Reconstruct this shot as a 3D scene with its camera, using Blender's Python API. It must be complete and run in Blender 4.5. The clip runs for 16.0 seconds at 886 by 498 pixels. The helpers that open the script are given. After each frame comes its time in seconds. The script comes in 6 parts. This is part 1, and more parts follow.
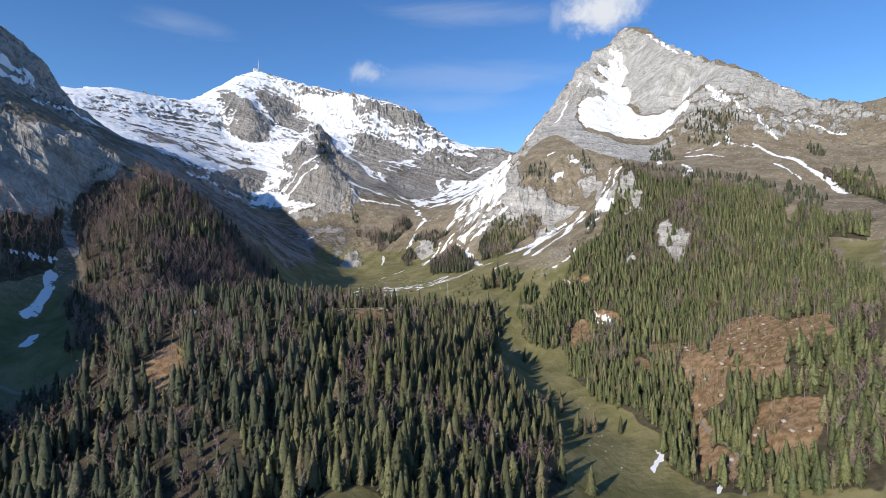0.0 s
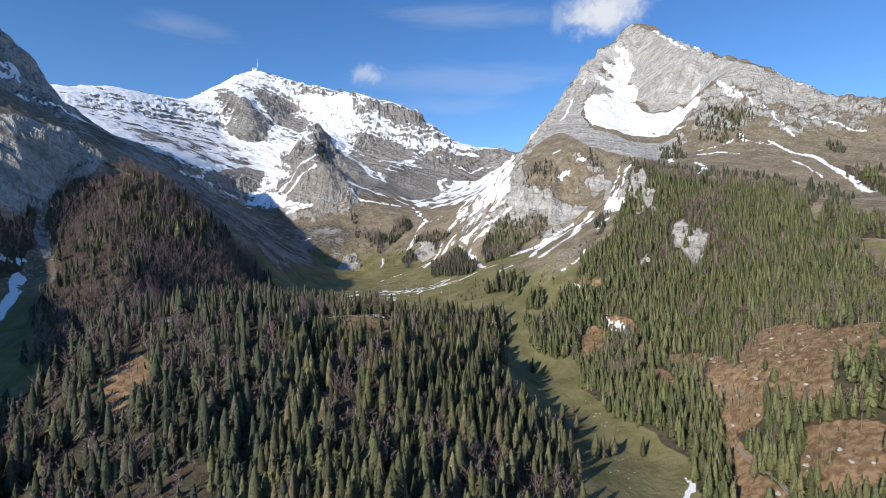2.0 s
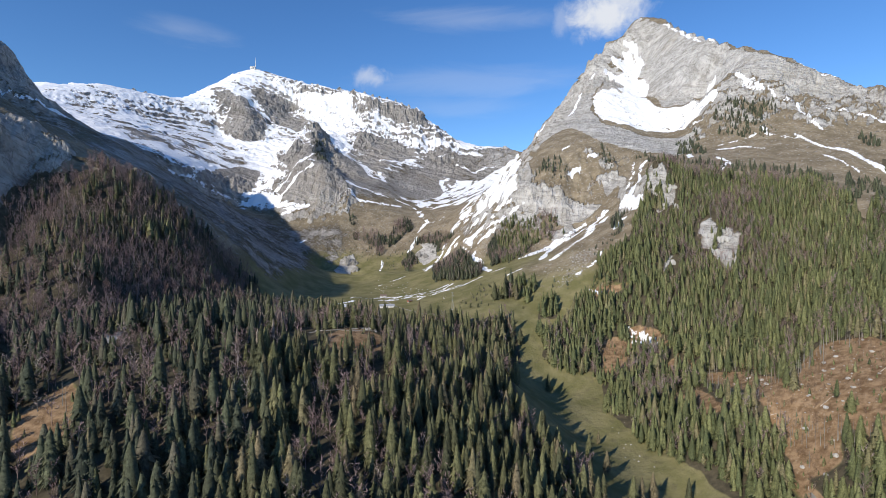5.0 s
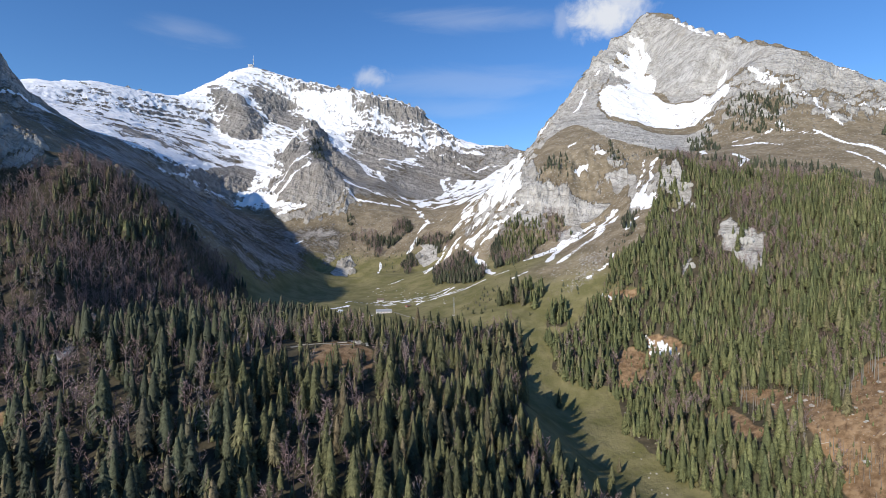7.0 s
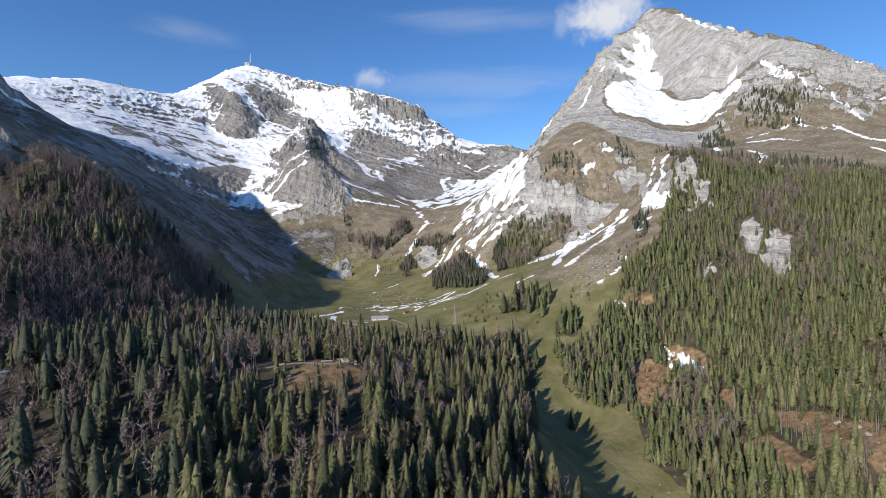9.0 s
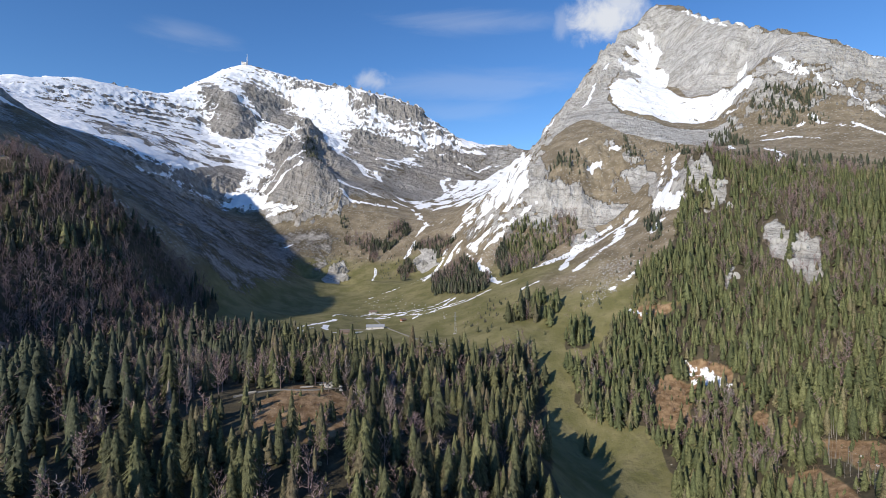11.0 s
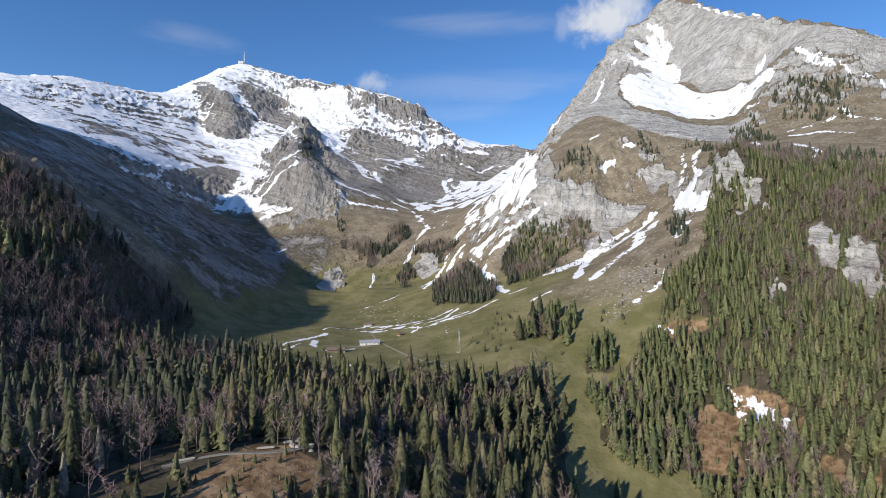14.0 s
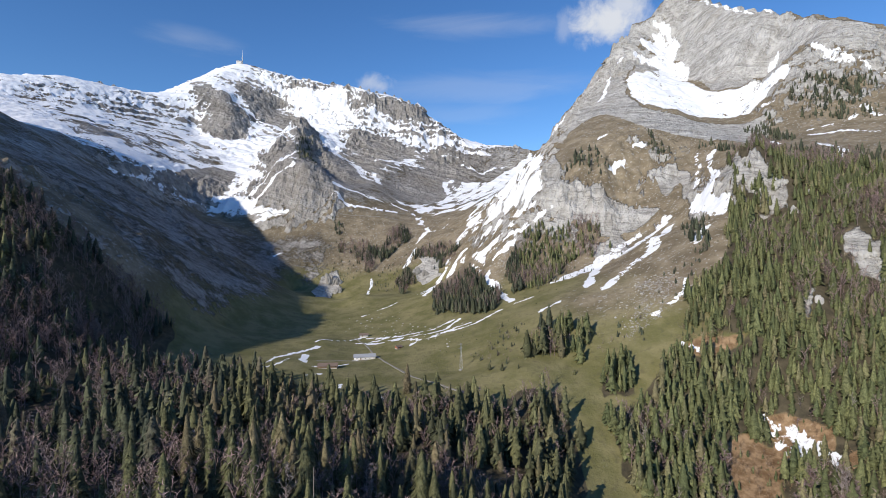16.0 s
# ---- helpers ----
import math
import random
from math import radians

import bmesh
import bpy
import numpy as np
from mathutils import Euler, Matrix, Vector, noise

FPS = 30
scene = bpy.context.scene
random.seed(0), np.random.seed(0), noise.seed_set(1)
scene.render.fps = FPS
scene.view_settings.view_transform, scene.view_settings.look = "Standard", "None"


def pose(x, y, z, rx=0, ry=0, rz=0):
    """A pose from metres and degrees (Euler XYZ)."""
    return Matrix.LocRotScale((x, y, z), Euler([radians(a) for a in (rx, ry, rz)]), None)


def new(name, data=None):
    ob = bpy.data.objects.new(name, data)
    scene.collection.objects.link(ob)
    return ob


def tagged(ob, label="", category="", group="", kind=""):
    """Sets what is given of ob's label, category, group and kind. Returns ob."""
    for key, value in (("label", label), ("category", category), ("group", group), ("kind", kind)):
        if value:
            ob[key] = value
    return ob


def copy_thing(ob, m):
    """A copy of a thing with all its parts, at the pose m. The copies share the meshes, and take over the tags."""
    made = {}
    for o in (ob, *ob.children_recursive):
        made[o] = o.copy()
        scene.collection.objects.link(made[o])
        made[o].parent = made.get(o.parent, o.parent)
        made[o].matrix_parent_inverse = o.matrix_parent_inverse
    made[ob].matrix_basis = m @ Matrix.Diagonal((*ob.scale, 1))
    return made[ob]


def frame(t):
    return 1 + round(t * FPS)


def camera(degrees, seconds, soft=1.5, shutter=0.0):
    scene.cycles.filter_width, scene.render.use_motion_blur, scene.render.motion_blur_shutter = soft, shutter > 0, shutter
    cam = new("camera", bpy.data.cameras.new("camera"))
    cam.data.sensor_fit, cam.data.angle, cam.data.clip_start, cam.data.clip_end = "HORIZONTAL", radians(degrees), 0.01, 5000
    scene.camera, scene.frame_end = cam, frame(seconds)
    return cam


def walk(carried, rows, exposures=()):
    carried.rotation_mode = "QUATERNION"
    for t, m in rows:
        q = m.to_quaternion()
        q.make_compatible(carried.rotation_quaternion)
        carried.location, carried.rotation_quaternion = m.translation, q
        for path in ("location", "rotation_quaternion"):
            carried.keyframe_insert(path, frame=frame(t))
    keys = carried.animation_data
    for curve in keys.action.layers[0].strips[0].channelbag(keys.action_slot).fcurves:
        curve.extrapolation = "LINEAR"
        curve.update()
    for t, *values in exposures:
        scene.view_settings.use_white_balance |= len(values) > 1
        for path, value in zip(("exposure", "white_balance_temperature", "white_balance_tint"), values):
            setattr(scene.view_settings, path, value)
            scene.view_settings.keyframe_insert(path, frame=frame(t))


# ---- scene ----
cam = camera(83.4, 16.0, soft=0.55)
METRES, EYE, TILT, LEAN, TURN = 440.0, 237.0, -2.0, 0.0, 0.0
ROWS = [
    (0.0, 0.0, 0.0, 0.0, 0.0, 0.0, -0.0),
    (0.5, -0.0001, 0.0319, -0.0003, 0.02, 0.05, -0.01),
    (1.0, -0.0003, 0.0641, -0.0007, 0.08, 0.1, -0.03),
    (1.5, -0.0003, 0.0964, -0.0011, 0.13, 0.16, -0.01),
    (2.0, -0.0006, 0.1286, -0.0018, 0.17, 0.22, -0.04),
    (2.5, -0.0006, 0.161, -0.0025, 0.22, 0.28, -0.05),
    (3.0, -0.0011, 0.1936, -0.003, 0.26, 0.33, -0.02),
    (3.5, -0.0012, 0.2264, -0.0033, 0.32, 0.37, -0.01),
    (4.0, -0.0009, 0.2591, -0.0034, 0.37, 0.41, 0.02),
    (6.5, -0.0009, 0.4235, 0.0012, 0.54, 0.56, 0.07),
    (7.0, -0.0009, 0.4566, 0.003, 0.56, 0.57, 0.05),
    (7.5, -0.0011, 0.49, 0.0048, 0.57, 0.59, 0.03),
    (8.0, -0.0008, 0.5223, 0.0068, 0.56, 0.6, 0.04),
    (8.5, -0.0006, 0.5537, 0.0088, 0.59, 0.62, 0.08),
    (9.0, -0.0006, 0.5846, 0.0109, 0.6, 0.64, 0.09),
    (11.5, -0.0013, 0.7344, 0.0231, 0.6, 0.88, 0.13),
    (12.0, -0.0017, 0.7637, 0.0257, 0.63, 0.92, 0.16),
    (12.5, -0.0017, 0.793, 0.0289, 0.69, 0.94, 0.18),
    (13.0, -0.0018, 0.8223, 0.0326, 0.74, 0.98, 0.18),
    (13.5, -0.0022, 0.8518, 0.0359, 0.77, 0.99, 0.24),
    (14.0, -0.0024, 0.8812, 0.0398, 0.82, 1.0, 0.26),
    (14.5, -0.0026, 0.9104, 0.0445, 0.85, 1.03, 0.27),
    (15.0, -0.0026, 0.9393, 0.0493, 0.87, 1.08, 0.26),
    (15.5, -0.0029, 0.9684, 0.0537, 0.89, 1.14, 0.24),
    (16.0, -0.0031, 0.9967, 0.058, 0.94, 1.16, 0.25),
]
walk(cam, [(t, pose(0, 0, EYE, TILT, LEAN, TURN) @ pose(METRES * x, METRES * y, METRES * z, 90 + pitch, roll, yaw)) for t, x, y, z, yaw, pitch, roll in ROWS],
     [(0.0, -0.03), (8.0, -0.06), (16.0, -0.14)])


# ---- daylight: a low afternoon sun from behind the left shoulder ----
SUN_TURN, SUN_UP = 38.0, 26.5  # degrees from straight behind towards the left, and above the horizon
sun_way = Vector((-math.sin(radians(SUN_TURN)) * math.cos(radians(SUN_UP)), -math.cos(radians(SUN_TURN)) * math.cos(radians(SUN_UP)), math.sin(radians(SUN_UP))))
sun = new("sun", bpy.data.lights.new("sun", "SUN"))
sun.data.energy, sun.data.angle, sun.data.color = 4.75, radians(0.5), (1.0, 0.925, 0.82)
sun.matrix_world = Matrix.Translation((0, 0, 1500)) @ sun_way.to_track_quat("Z", "Y").to_matrix().to_4x4()


def set_operation(n, v):
    n.operation = v


def set_clamp(n, v):
    n.use_clamp = v


def set_data(n, v):
    n.data_type = v


def set_interpolation(n, v):
    n.interpolation_type = v


def set_name(n, v):
    n.attribute_name = v


def set_feature(n, v):
    n.feature = v


SETTINGS = {"set_operation": set_operation, "set_use_clamp": set_clamp, "set_data_type": set_data, "set_interpolation_type": set_interpolation,
            "set_attribute_name": set_name, "set_feature": set_feature}


def node(tree, kind, **sockets):
    """A shader node; numbers and colours go to its inputs, sockets are linked. Inputs by name, with spaces as _, or i0, i1 by place."""
    n = tree.nodes.new(kind)
    for key, value in sockets.items():
        if key in SETTINGS:
            SETTINGS[key](n, value)
            continue
        s = n.inputs[int(key[1:])] if key[0] == "i" and key[1:].isdigit() else n.inputs[key.replace("_", " ")]
        if isinstance(value, bpy.types.NodeSocket):
            tree.links.new(value, s)
        else:
            s.default_value = value
    return n


def maths(tree, op, a, b=0.0, c=0.0, clamp=False):
    return node(tree, "ShaderNodeMath", set_operation=op, set_use_clamp=clamp, i0=a, i1=b, i2=c).outputs[0]


def mixed(tree, k, a, b):
    return node(tree, "ShaderNodeMix", set_data_type="RGBA", i0=k, i6=a, i7=b).outputs[2]


def ranged(tree, v, lo, hi, a=0.0, b=1.0):
    return node(tree, "ShaderNodeMapRange", set_interpolation_type="SMOOTHSTEP", i0=v, i1=lo, i2=hi, i3=a, i4=b).outputs[0]


def noisy(tree, where, size, detail=5.0, rough=0.55, warp=0.0, stretch=(1, 1, 1)):
    m = node(tree, "ShaderNodeMapping", i0=where, Scale=tuple(s / size for s in stretch)).outputs[0]
    return node(tree, "ShaderNodeTexNoise", Vector=m, Scale=1.0, Detail=detail, Roughness=rough, Distortion=warp).outputs[0]


def build_sky():
    world = bpy.data.worlds.new("sky")
    scene.world = world
    world.use_nodes = True
    t = world.node_tree
    t.nodes.clear()
    sky = t.nodes.new("ShaderNodeTexSky")
    sky.sky_type, sky.sun_disc = "NISHITA", False
    sky.sun_elevation, sky.sun_rotation = radians(SUN_UP), radians(180 + SUN_TURN)
    sky.altitude, sky.air_density, sky.dust_density, sky.ozone_density = 1300.0, 1.0, 0.1, 1.0
    way = node(t, "ShaderNodeTexCoord").outputs["Generated"]
    # fair-weather clouds: a heap behind the sharp peak, a puff over the saddle and thin veils
    total = None
    lumps = noisy(t, way, 0.045, 9.0, 0.62, 0.3)
    veil = noisy(t, way, 0.10, 8.0, 0.62, 0.8, (0.30, 0.30, 2.0))
    for centre, rx, rz, top, soft in (((0.274, 0.884, 0.388), 0.068, 0.036, 0.95, lumps), ((0.30, 0.86, 0.405), 0.050, 0.032, 0.8, lumps), ((0.205, 0.90, 0.383), 0.020, 0.030, 0.30, lumps),
                                      ((-0.137, 0.945, 0.297), 0.040, 0.019, 0.50, lumps), ((0.071, 0.952, 0.293), 0.20, 0.030, 0.15, veil),
                                      ((0.05, 0.916, 0.392), 0.17, 0.022, 0.18, veil), ((-0.44, 0.83, 0.344), 0.075, 0.022, 0.15, veil), ((0.02, 0.96, 0.245), 0.17, 0.020, 0.10, veil)):
        off = node(t, "ShaderNodeVectorMath", set_operation="SUBTRACT", i0=way, i1=Vector(centre).normalized()).outputs[0]
        off = node(t, "ShaderNodeVectorMath", set_operation="MULTIPLY", i0=off, i1=(1 / rx, 1 / rx, 1 / rz)).outputs[0]
        far = node(t, "ShaderNodeVectorMath", set_operation="LENGTH", i0=off).outputs[1]
        dens = maths(t, "SUBTRACT", maths(t, "MULTIPLY_ADD", soft, 2.2, -0.2), far)
        dens = maths(t, "MULTIPLY", ranged(t, dens, -0.35, 0.75), top)
        total = dens if total is None else maths(t, "MAXIMUM", total, dens)
    clear = node(t, "ShaderNodeHueSaturation", Saturation=1.22, Value=1.0, Color=sky.outputs[0]).outputs[0]
    clear = node(t, "ShaderNodeVectorMath", set_operation="MULTIPLY", i0=clear, i1=(0.80, 1.0, 1.26)).outputs[0]
    colour = mixed(t, total, clear, (6.3, 6.5, 6.9, 1))
    back = node(t, "ShaderNodeBackground", Color=colour, Strength=0.130)
    t.links.new(back.outputs[0], node(t, "ShaderNodeOutputWorld").inputs[0])


build_sky()


# ---- materials ----
def begin(name):
    m = bpy.data.materials.new(name)
    m.use_nodes = True
    t = m.node_tree
    t.nodes.clear()
    shader = node(t, "ShaderNodeBsdfPrincipled", Roughness=0.9)
    shader.inputs["Specular IOR Level"].default_value = 0.15
    t.links.new(shader.outputs[0], node(t, "ShaderNodeOutputMaterial").inputs[0])
    return m, t, shader


def wear_material(name, colour, rough=0.85, size=1.0, spread=0.35, metal=0.0):
    """Paint, wood, stone or metal with broad stains and fine grain."""
    m, t, s = begin(name)
    p = node(t, "ShaderNodeTexCoord").outputs["Object"]
    k = maths(t, "ADD", maths(t, "MULTIPLY", noisy(t, p, size), 0.6), maths(t, "MULTIPLY", noisy(t, p, size * 0.12), 0.4))
    k = maths(t, "MULTIPLY_ADD", maths(t, "SUBTRACT", k, 0.5), spread * 2, 1.0)
    tone = node(t, "ShaderNodeVectorMath", set_operation="SCALE", i0=colour[:3])
    t.links.new(k, tone.inputs["Scale"])
    t.links.new(tone.outputs[0], s.inputs["Base Color"])
    s.inputs["Roughness"].default_value, s.inputs["Metallic"].default_value = rough, metal
    t.links.new(node(t, "ShaderNodeBump", Strength=0.3, Distance=0.02, Height=noisy(t, p, size * 0.1)).outputs[0], s.inputs["Normal"])
    return m


def leaf_material(name, dark, light, warm):
    """Needles or twigs: a tint for each tree, a smaller one for each branch and fine tufts."""
    m, t, s = begin(name)
    tree_tint = node(t, "ShaderNodeAttribute", set_attribute_name="tint").outputs["Fac"]
    own = node(t, "ShaderNodeObjectInfo").outputs["Random"]
    k = maths(t, "FRACT", maths(t, "ADD", tree_tint, own))
    branch = node(t, "ShaderNodeNewGeometry").outputs["Random Per Island"]
    c = mixed(t, k, dark, light)
    c = mixed(t, ranged(t, maths(t, "FRACT", maths(t, "MULTIPLY", k, 7.31)), 0.76, 1.0, 0.0, 0.7), c, warm)
    p = node(t, "ShaderNodeNewGeometry").outputs["Position"]
    tuft = maths(t, "ADD", maths(t, "MULTIPLY", noisy(t, p, 1.5, 3, 0.6), 0.5), maths(t, "MULTIPLY", noisy(t, p, 0.5, 2, 0.6), 0.5))
    shade = maths(t, "MULTIPLY", ranged(t, tuft, 0.36, 0.64, 0.55, 1.45), maths(t, "MULTIPLY_ADD", branch, -0.5, 1.25))
    tone = node(t, "ShaderNodeVectorMath", set_operation="SCALE", i0=c)
    t.links.new(shade, tone.inputs["Scale"])
    t.links.new(tone.outputs[0], s.inputs["Base Color"])
    s.inputs["Roughness"].default_value = 0.75
    return m


def ground_material():
    m, t, s = begin("mountain_ground")
    p = node(t, "ShaderNodeNewGeometry").outputs["Position"]
    fac = lambda name: node(t, "ShaderNodeAttribute", set_attribute_name=name).outputs["Fac"]
    wide, mid, fine, tiny = noisy(t, p, 140, 6), noisy(t, p, 34, 6, 0.6), noisy(t, p, 8, 6, 0.65), noisy(t, p, 2.0, 4, 0.6)
    # grass: green on the floor, straw-brown higher up
    green = mixed(t, ranged(t, mid, 0.35, 0.65), (0.150, 0.142, 0.056, 1), (0.240, 0.212, 0.102, 1))
    straw = mixed(t, ranged(t, mid, 0.35, 0.68), (0.172, 0.136, 0.088, 1), (0.305, 0.250, 0.170, 1))
    lush = ranged(t, maths(t, "ADD", fac("lush"), maths(t, "MULTIPLY_ADD", wide, 0.8, -0.4)), 0.25, 0.75)
    grass = mixed(t, lush, straw, green)
    grass = mixed(t, ranged(t, fine, 0.53, 0.63, 0.0, 0.35), grass, (0.10, 0.088, 0.055, 1))
    grass = mixed(t, ranged(t, tiny, 0.60, 0.74, 0.0, 0.5), grass, (0.30, 0.27, 0.20, 1))
    stones = noisy(t, p, 5.0, 4, 0.62)
    grass = mixed(t, maths(t, "MULTIPLY", ranged(t, stones, 0.585, 0.63, 0.0, 0.75), maths(t, "SUBTRACT", 1.0, lush)), grass, (0.42, 0.40, 0.36, 1))
    # slope grass darkened by mask, partly as shade put into the colour
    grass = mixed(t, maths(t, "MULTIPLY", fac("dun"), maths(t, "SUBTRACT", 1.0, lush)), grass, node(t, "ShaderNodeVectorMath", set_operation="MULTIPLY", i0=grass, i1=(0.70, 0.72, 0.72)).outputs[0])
    # felled ground: rust-brown litter with pale brash
    soil = mixed(t, ranged(t, fine, 0.35, 0.65), (0.178, 0.108, 0.056, 1), (0.380, 0.256, 0.146, 1))
    soil = mixed(t, ranged(t, tiny, 0.62, 0.72, 0.0, 0.6), soil, (0.36, 0.32, 0.26, 1))
    base = mixed(t, ranged(t, maths(t, "ADD", fac("soil"), maths(t, "MULTIPLY_ADD", mid, 1.0, -0.5)), 0.3, 0.65), grass, soil)
    floor = mixed(t, ranged(t, fine, 0.3, 0.7), (0.052, 0.045, 0.030, 1), (0.112, 0.094, 0.060, 1))
    base = mixed(t, ranged(t, maths(t, "ADD", fac("wood"), maths(t, "MULTIPLY_ADD", mid, 0.6, -0.3)), 0.35, 0.6), base, floor)
    # limestone in tilted beds, with cracks and lichen
    fold = node(t, "ShaderNodeTexNoise", Vector=node(t, "ShaderNodeMapping", i0=p, Scale=(0.0035, 0.0035, 0.0045)).outputs[0], Scale=1.0, Detail=3.0).outputs[1]
    fold = node(t, "ShaderNodeVectorMath", set_operation="MULTIPLY_ADD", i0=fold, i1=(230, 230, 300), i2=p).outputs[0]
    heap = node(t, "ShaderNodeSeparateXYZ", i0=p).outputs[2]
    fold = node(t, "ShaderNodeMix", set_data_type="VECTOR", i0=ranged(t, heap, 480, 760, 0.22, 1.0), i4=p, i5=fold).outputs[1]
    tilt = node(t, "ShaderNodeMapping", i0=fold, Rotation=(0.25, -0.42, 0.1)).outputs[0]
    beds = noisy(t, tilt, 90, 5, 0.60, 0.3, (0.08, 0.16, 3.2))
    thin_beds = noisy(t, tilt, 26, 6, 0.62, 0.3, (0.07, 0.14, 2.8))
    ribs = noisy(t, fold, 30, 8, 0.64, 0.5, (1.7, 1.2, 0.28))
    crag_tone = maths(t, "ADD", maths(t, "MULTIPLY", beds, 0.24), maths(t, "ADD", maths(t, "MULTIPLY", thin_beds, 0.20), maths(t, "ADD", maths(t, "MULTIPLY", ribs, 0.34), maths(t, "MULTIPLY", fine, 0.22))))
    rock = mixed(t, ranged(t, crag_tone, 0.40, 0.60), (0.330, 0.310, 0.276, 1), (0.610, 0.586, 0.545, 1))
    cleft = maths(t, "ABSOLUTE", maths(t, "SUBTRACT", noisy(t, fold, 46, 8, 0.66, 0.4, (1.6, 1.0, 0.45)), 0.5))
    seam = maths(t, "ABSOLUTE", maths(t, "SUBTRACT", noisy(t, tilt, 55, 6, 0.6, 0.4, (0.10, 0.2, 3.2)), 0.5))
    rock = mixed(t, ranged(t, cleft, 0.0, 0.022, 0.45, 0.0), rock, (0.10, 0.095, 0.085, 1))
    broken = ranged(t, mid, 0.44, 0.56)
    rock = mixed(t, maths(t, "MULTIPLY", broken, ranged(t, seam, 0.0, 0.026, 0.60, 0.0)), rock, (0.11, 0.10, 0.09, 1))
    rock = mixed(t, ranged(t, wide, 0.54, 0.74, 0.0, 0.3), rock, (0.30, 0.245, 0.17, 1))
    # high faces, left wall and cliffs: dun rock with shade painted in
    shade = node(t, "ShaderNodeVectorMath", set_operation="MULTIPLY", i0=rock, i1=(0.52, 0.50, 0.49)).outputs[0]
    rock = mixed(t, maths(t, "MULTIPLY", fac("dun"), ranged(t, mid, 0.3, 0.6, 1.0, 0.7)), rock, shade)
    stony = maths(t, "ADD", fac("rock"), maths(t, "MULTIPLY_ADD", maths(t, "ADD", mid, fine), 0.9, -0.9))
    base = mixed(t, ranged(t, stony, 0.42, 0.58), base, rock)
    rubble = mixed(t, ranged(t, tiny, 0.4, 0.6), (0.12, 0.105, 0.085, 1), (0.36, 0.335, 0.30, 1))
    base = mixed(t, ranged(t, maths(t, "ADD", fac("scree"), maths(t, "MULTIPLY_ADD", maths(t, "ADD", fine, tiny), 1.1, -1.1)), 0.5, 0.62), base, rubble)
    # old spring snow
    uneven = maths(t, "ADD", maths(t, "MULTIPLY_ADD", fine, 1.5, -0.75), maths(t, "ADD", maths(t, "MULTIPLY_ADD", mid, 0.7, -0.35), maths(t, "MULTIPLY_ADD", ribs, 1.0, -0.5)))
    drifted = maths(t, "ADD", fac("snow"), maths(t, "MULTIPLY", uneven, ranged(t, fac("snow"), 0.02, 0.2)))
    white = ranged(t, drifted, 0.475, 0.525)
    snow = mixed(t, ranged(t, mid, 0.4, 0.7), (0.84, 0.85, 0.87, 1), (0.93, 0.93, 0.93, 1))
    base = mixed(t, white, base, snow)
    t.links.new(base, s.inputs["Base Color"])
    craggy = ranged(t, stony, 0.35, 0.6, 0.1, 1.0)
    relief_height = maths(t, "ADD", maths(t, "MULTIPLY", craggy, maths(t, "MULTIPLY_ADD", ribs, 8.0, maths(t, "MULTIPLY_ADD", beds, 9.0, maths(t, "MULTIPLY", thin_beds, 5.0)))), maths(t, "MULTIPLY", fine, 4.5))
    depth = maths(t, "MULTIPLY", ranged(t, stony, 0.35, 0.6, 0.4, 1.0), maths(t, "SUBTRACT", 1.0, maths(t, "MULTIPLY", white, 0.78)))
    t.links.new(node(t, "ShaderNodeBump", Strength=depth, Distance=1.0, Height=relief_height).outputs[0], s.inputs["Normal"])
    return m


GROUND = ground_material()
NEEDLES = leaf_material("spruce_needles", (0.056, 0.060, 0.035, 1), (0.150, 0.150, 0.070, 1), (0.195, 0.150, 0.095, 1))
# dark needles for pines; on hill spruces the darkness is painted shade
PINES_AND_SHADE = leaf_material("pine_and_shade_needles", (0.046, 0.054, 0.038, 1), (0.095, 0.103, 0.060, 1), (0.140, 0.120, 0.088, 1))
RUSTY = leaf_material("rusty_brush", (0.190, 0.115, 0.070, 1), (0.330, 0.225, 0.135, 1), (0.40, 0.34, 0.26, 1))
YOUNG = leaf_material("young_needles", (0.082, 0.096, 0.044, 1), (0.156, 0.162, 0.070, 1), (0.205, 0.172, 0.100, 1))
TWIGS = leaf_material("bare_twigs", (0.190, 0.132, 0.124, 1), (0.300, 0.220, 0.206, 1), (0.30, 0.27, 0.24, 1))
LARCH = leaf_material("bare_larch", (0.20, 0.165, 0.130, 1), (0.30, 0.255, 0.200, 1), (0.30, 0.26, 0.20, 1))
BARK = wear_material("bark", (0.13, 0.105, 0.085), 0.9, 1.5, 0.4)
PALE_BARK = wear_material("pale_bark", (0.26, 0.24, 0.21), 0.9, 1.5, 0.4)
CRAG = wear_material("grey_crag", (0.30, 0.285, 0.26), 0.95, 9.0, 0.7)
CRAG_PALE = wear_material("pale_crag", (0.47, 0.455, 0.425), 0.95, 7.0, 0.55)
STONE = wear_material("pale_limestone", (0.46, 0.44, 0.40), 0.9, 1.2, 0.3)
TIMBER = wear_material("weathered_timber", (0.20, 0.14, 0.095), 0.85, 0.8, 0.4)
PALE_WOOD = wear_material("stripped_wood", (0.50, 0.45, 0.38), 0.8, 0.8, 0.25)
PLASTER = wear_material("lime_plaster", (0.72, 0.70, 0.66), 0.85, 2.0, 0.15)
SHEET_ROOF = wear_material("grey_sheet_roof", (0.33, 0.34, 0.36), 0.45, 2.0, 0.25)
BLUE_ROOF = wear_material("blue_grey_roof", (0.24, 0.29, 0.38), 0.45, 2.0, 0.25)
BROWN_ROOF = wear_material("brown_shingle_roof", (0.20, 0.15, 0.12), 0.8, 1.0, 0.35)
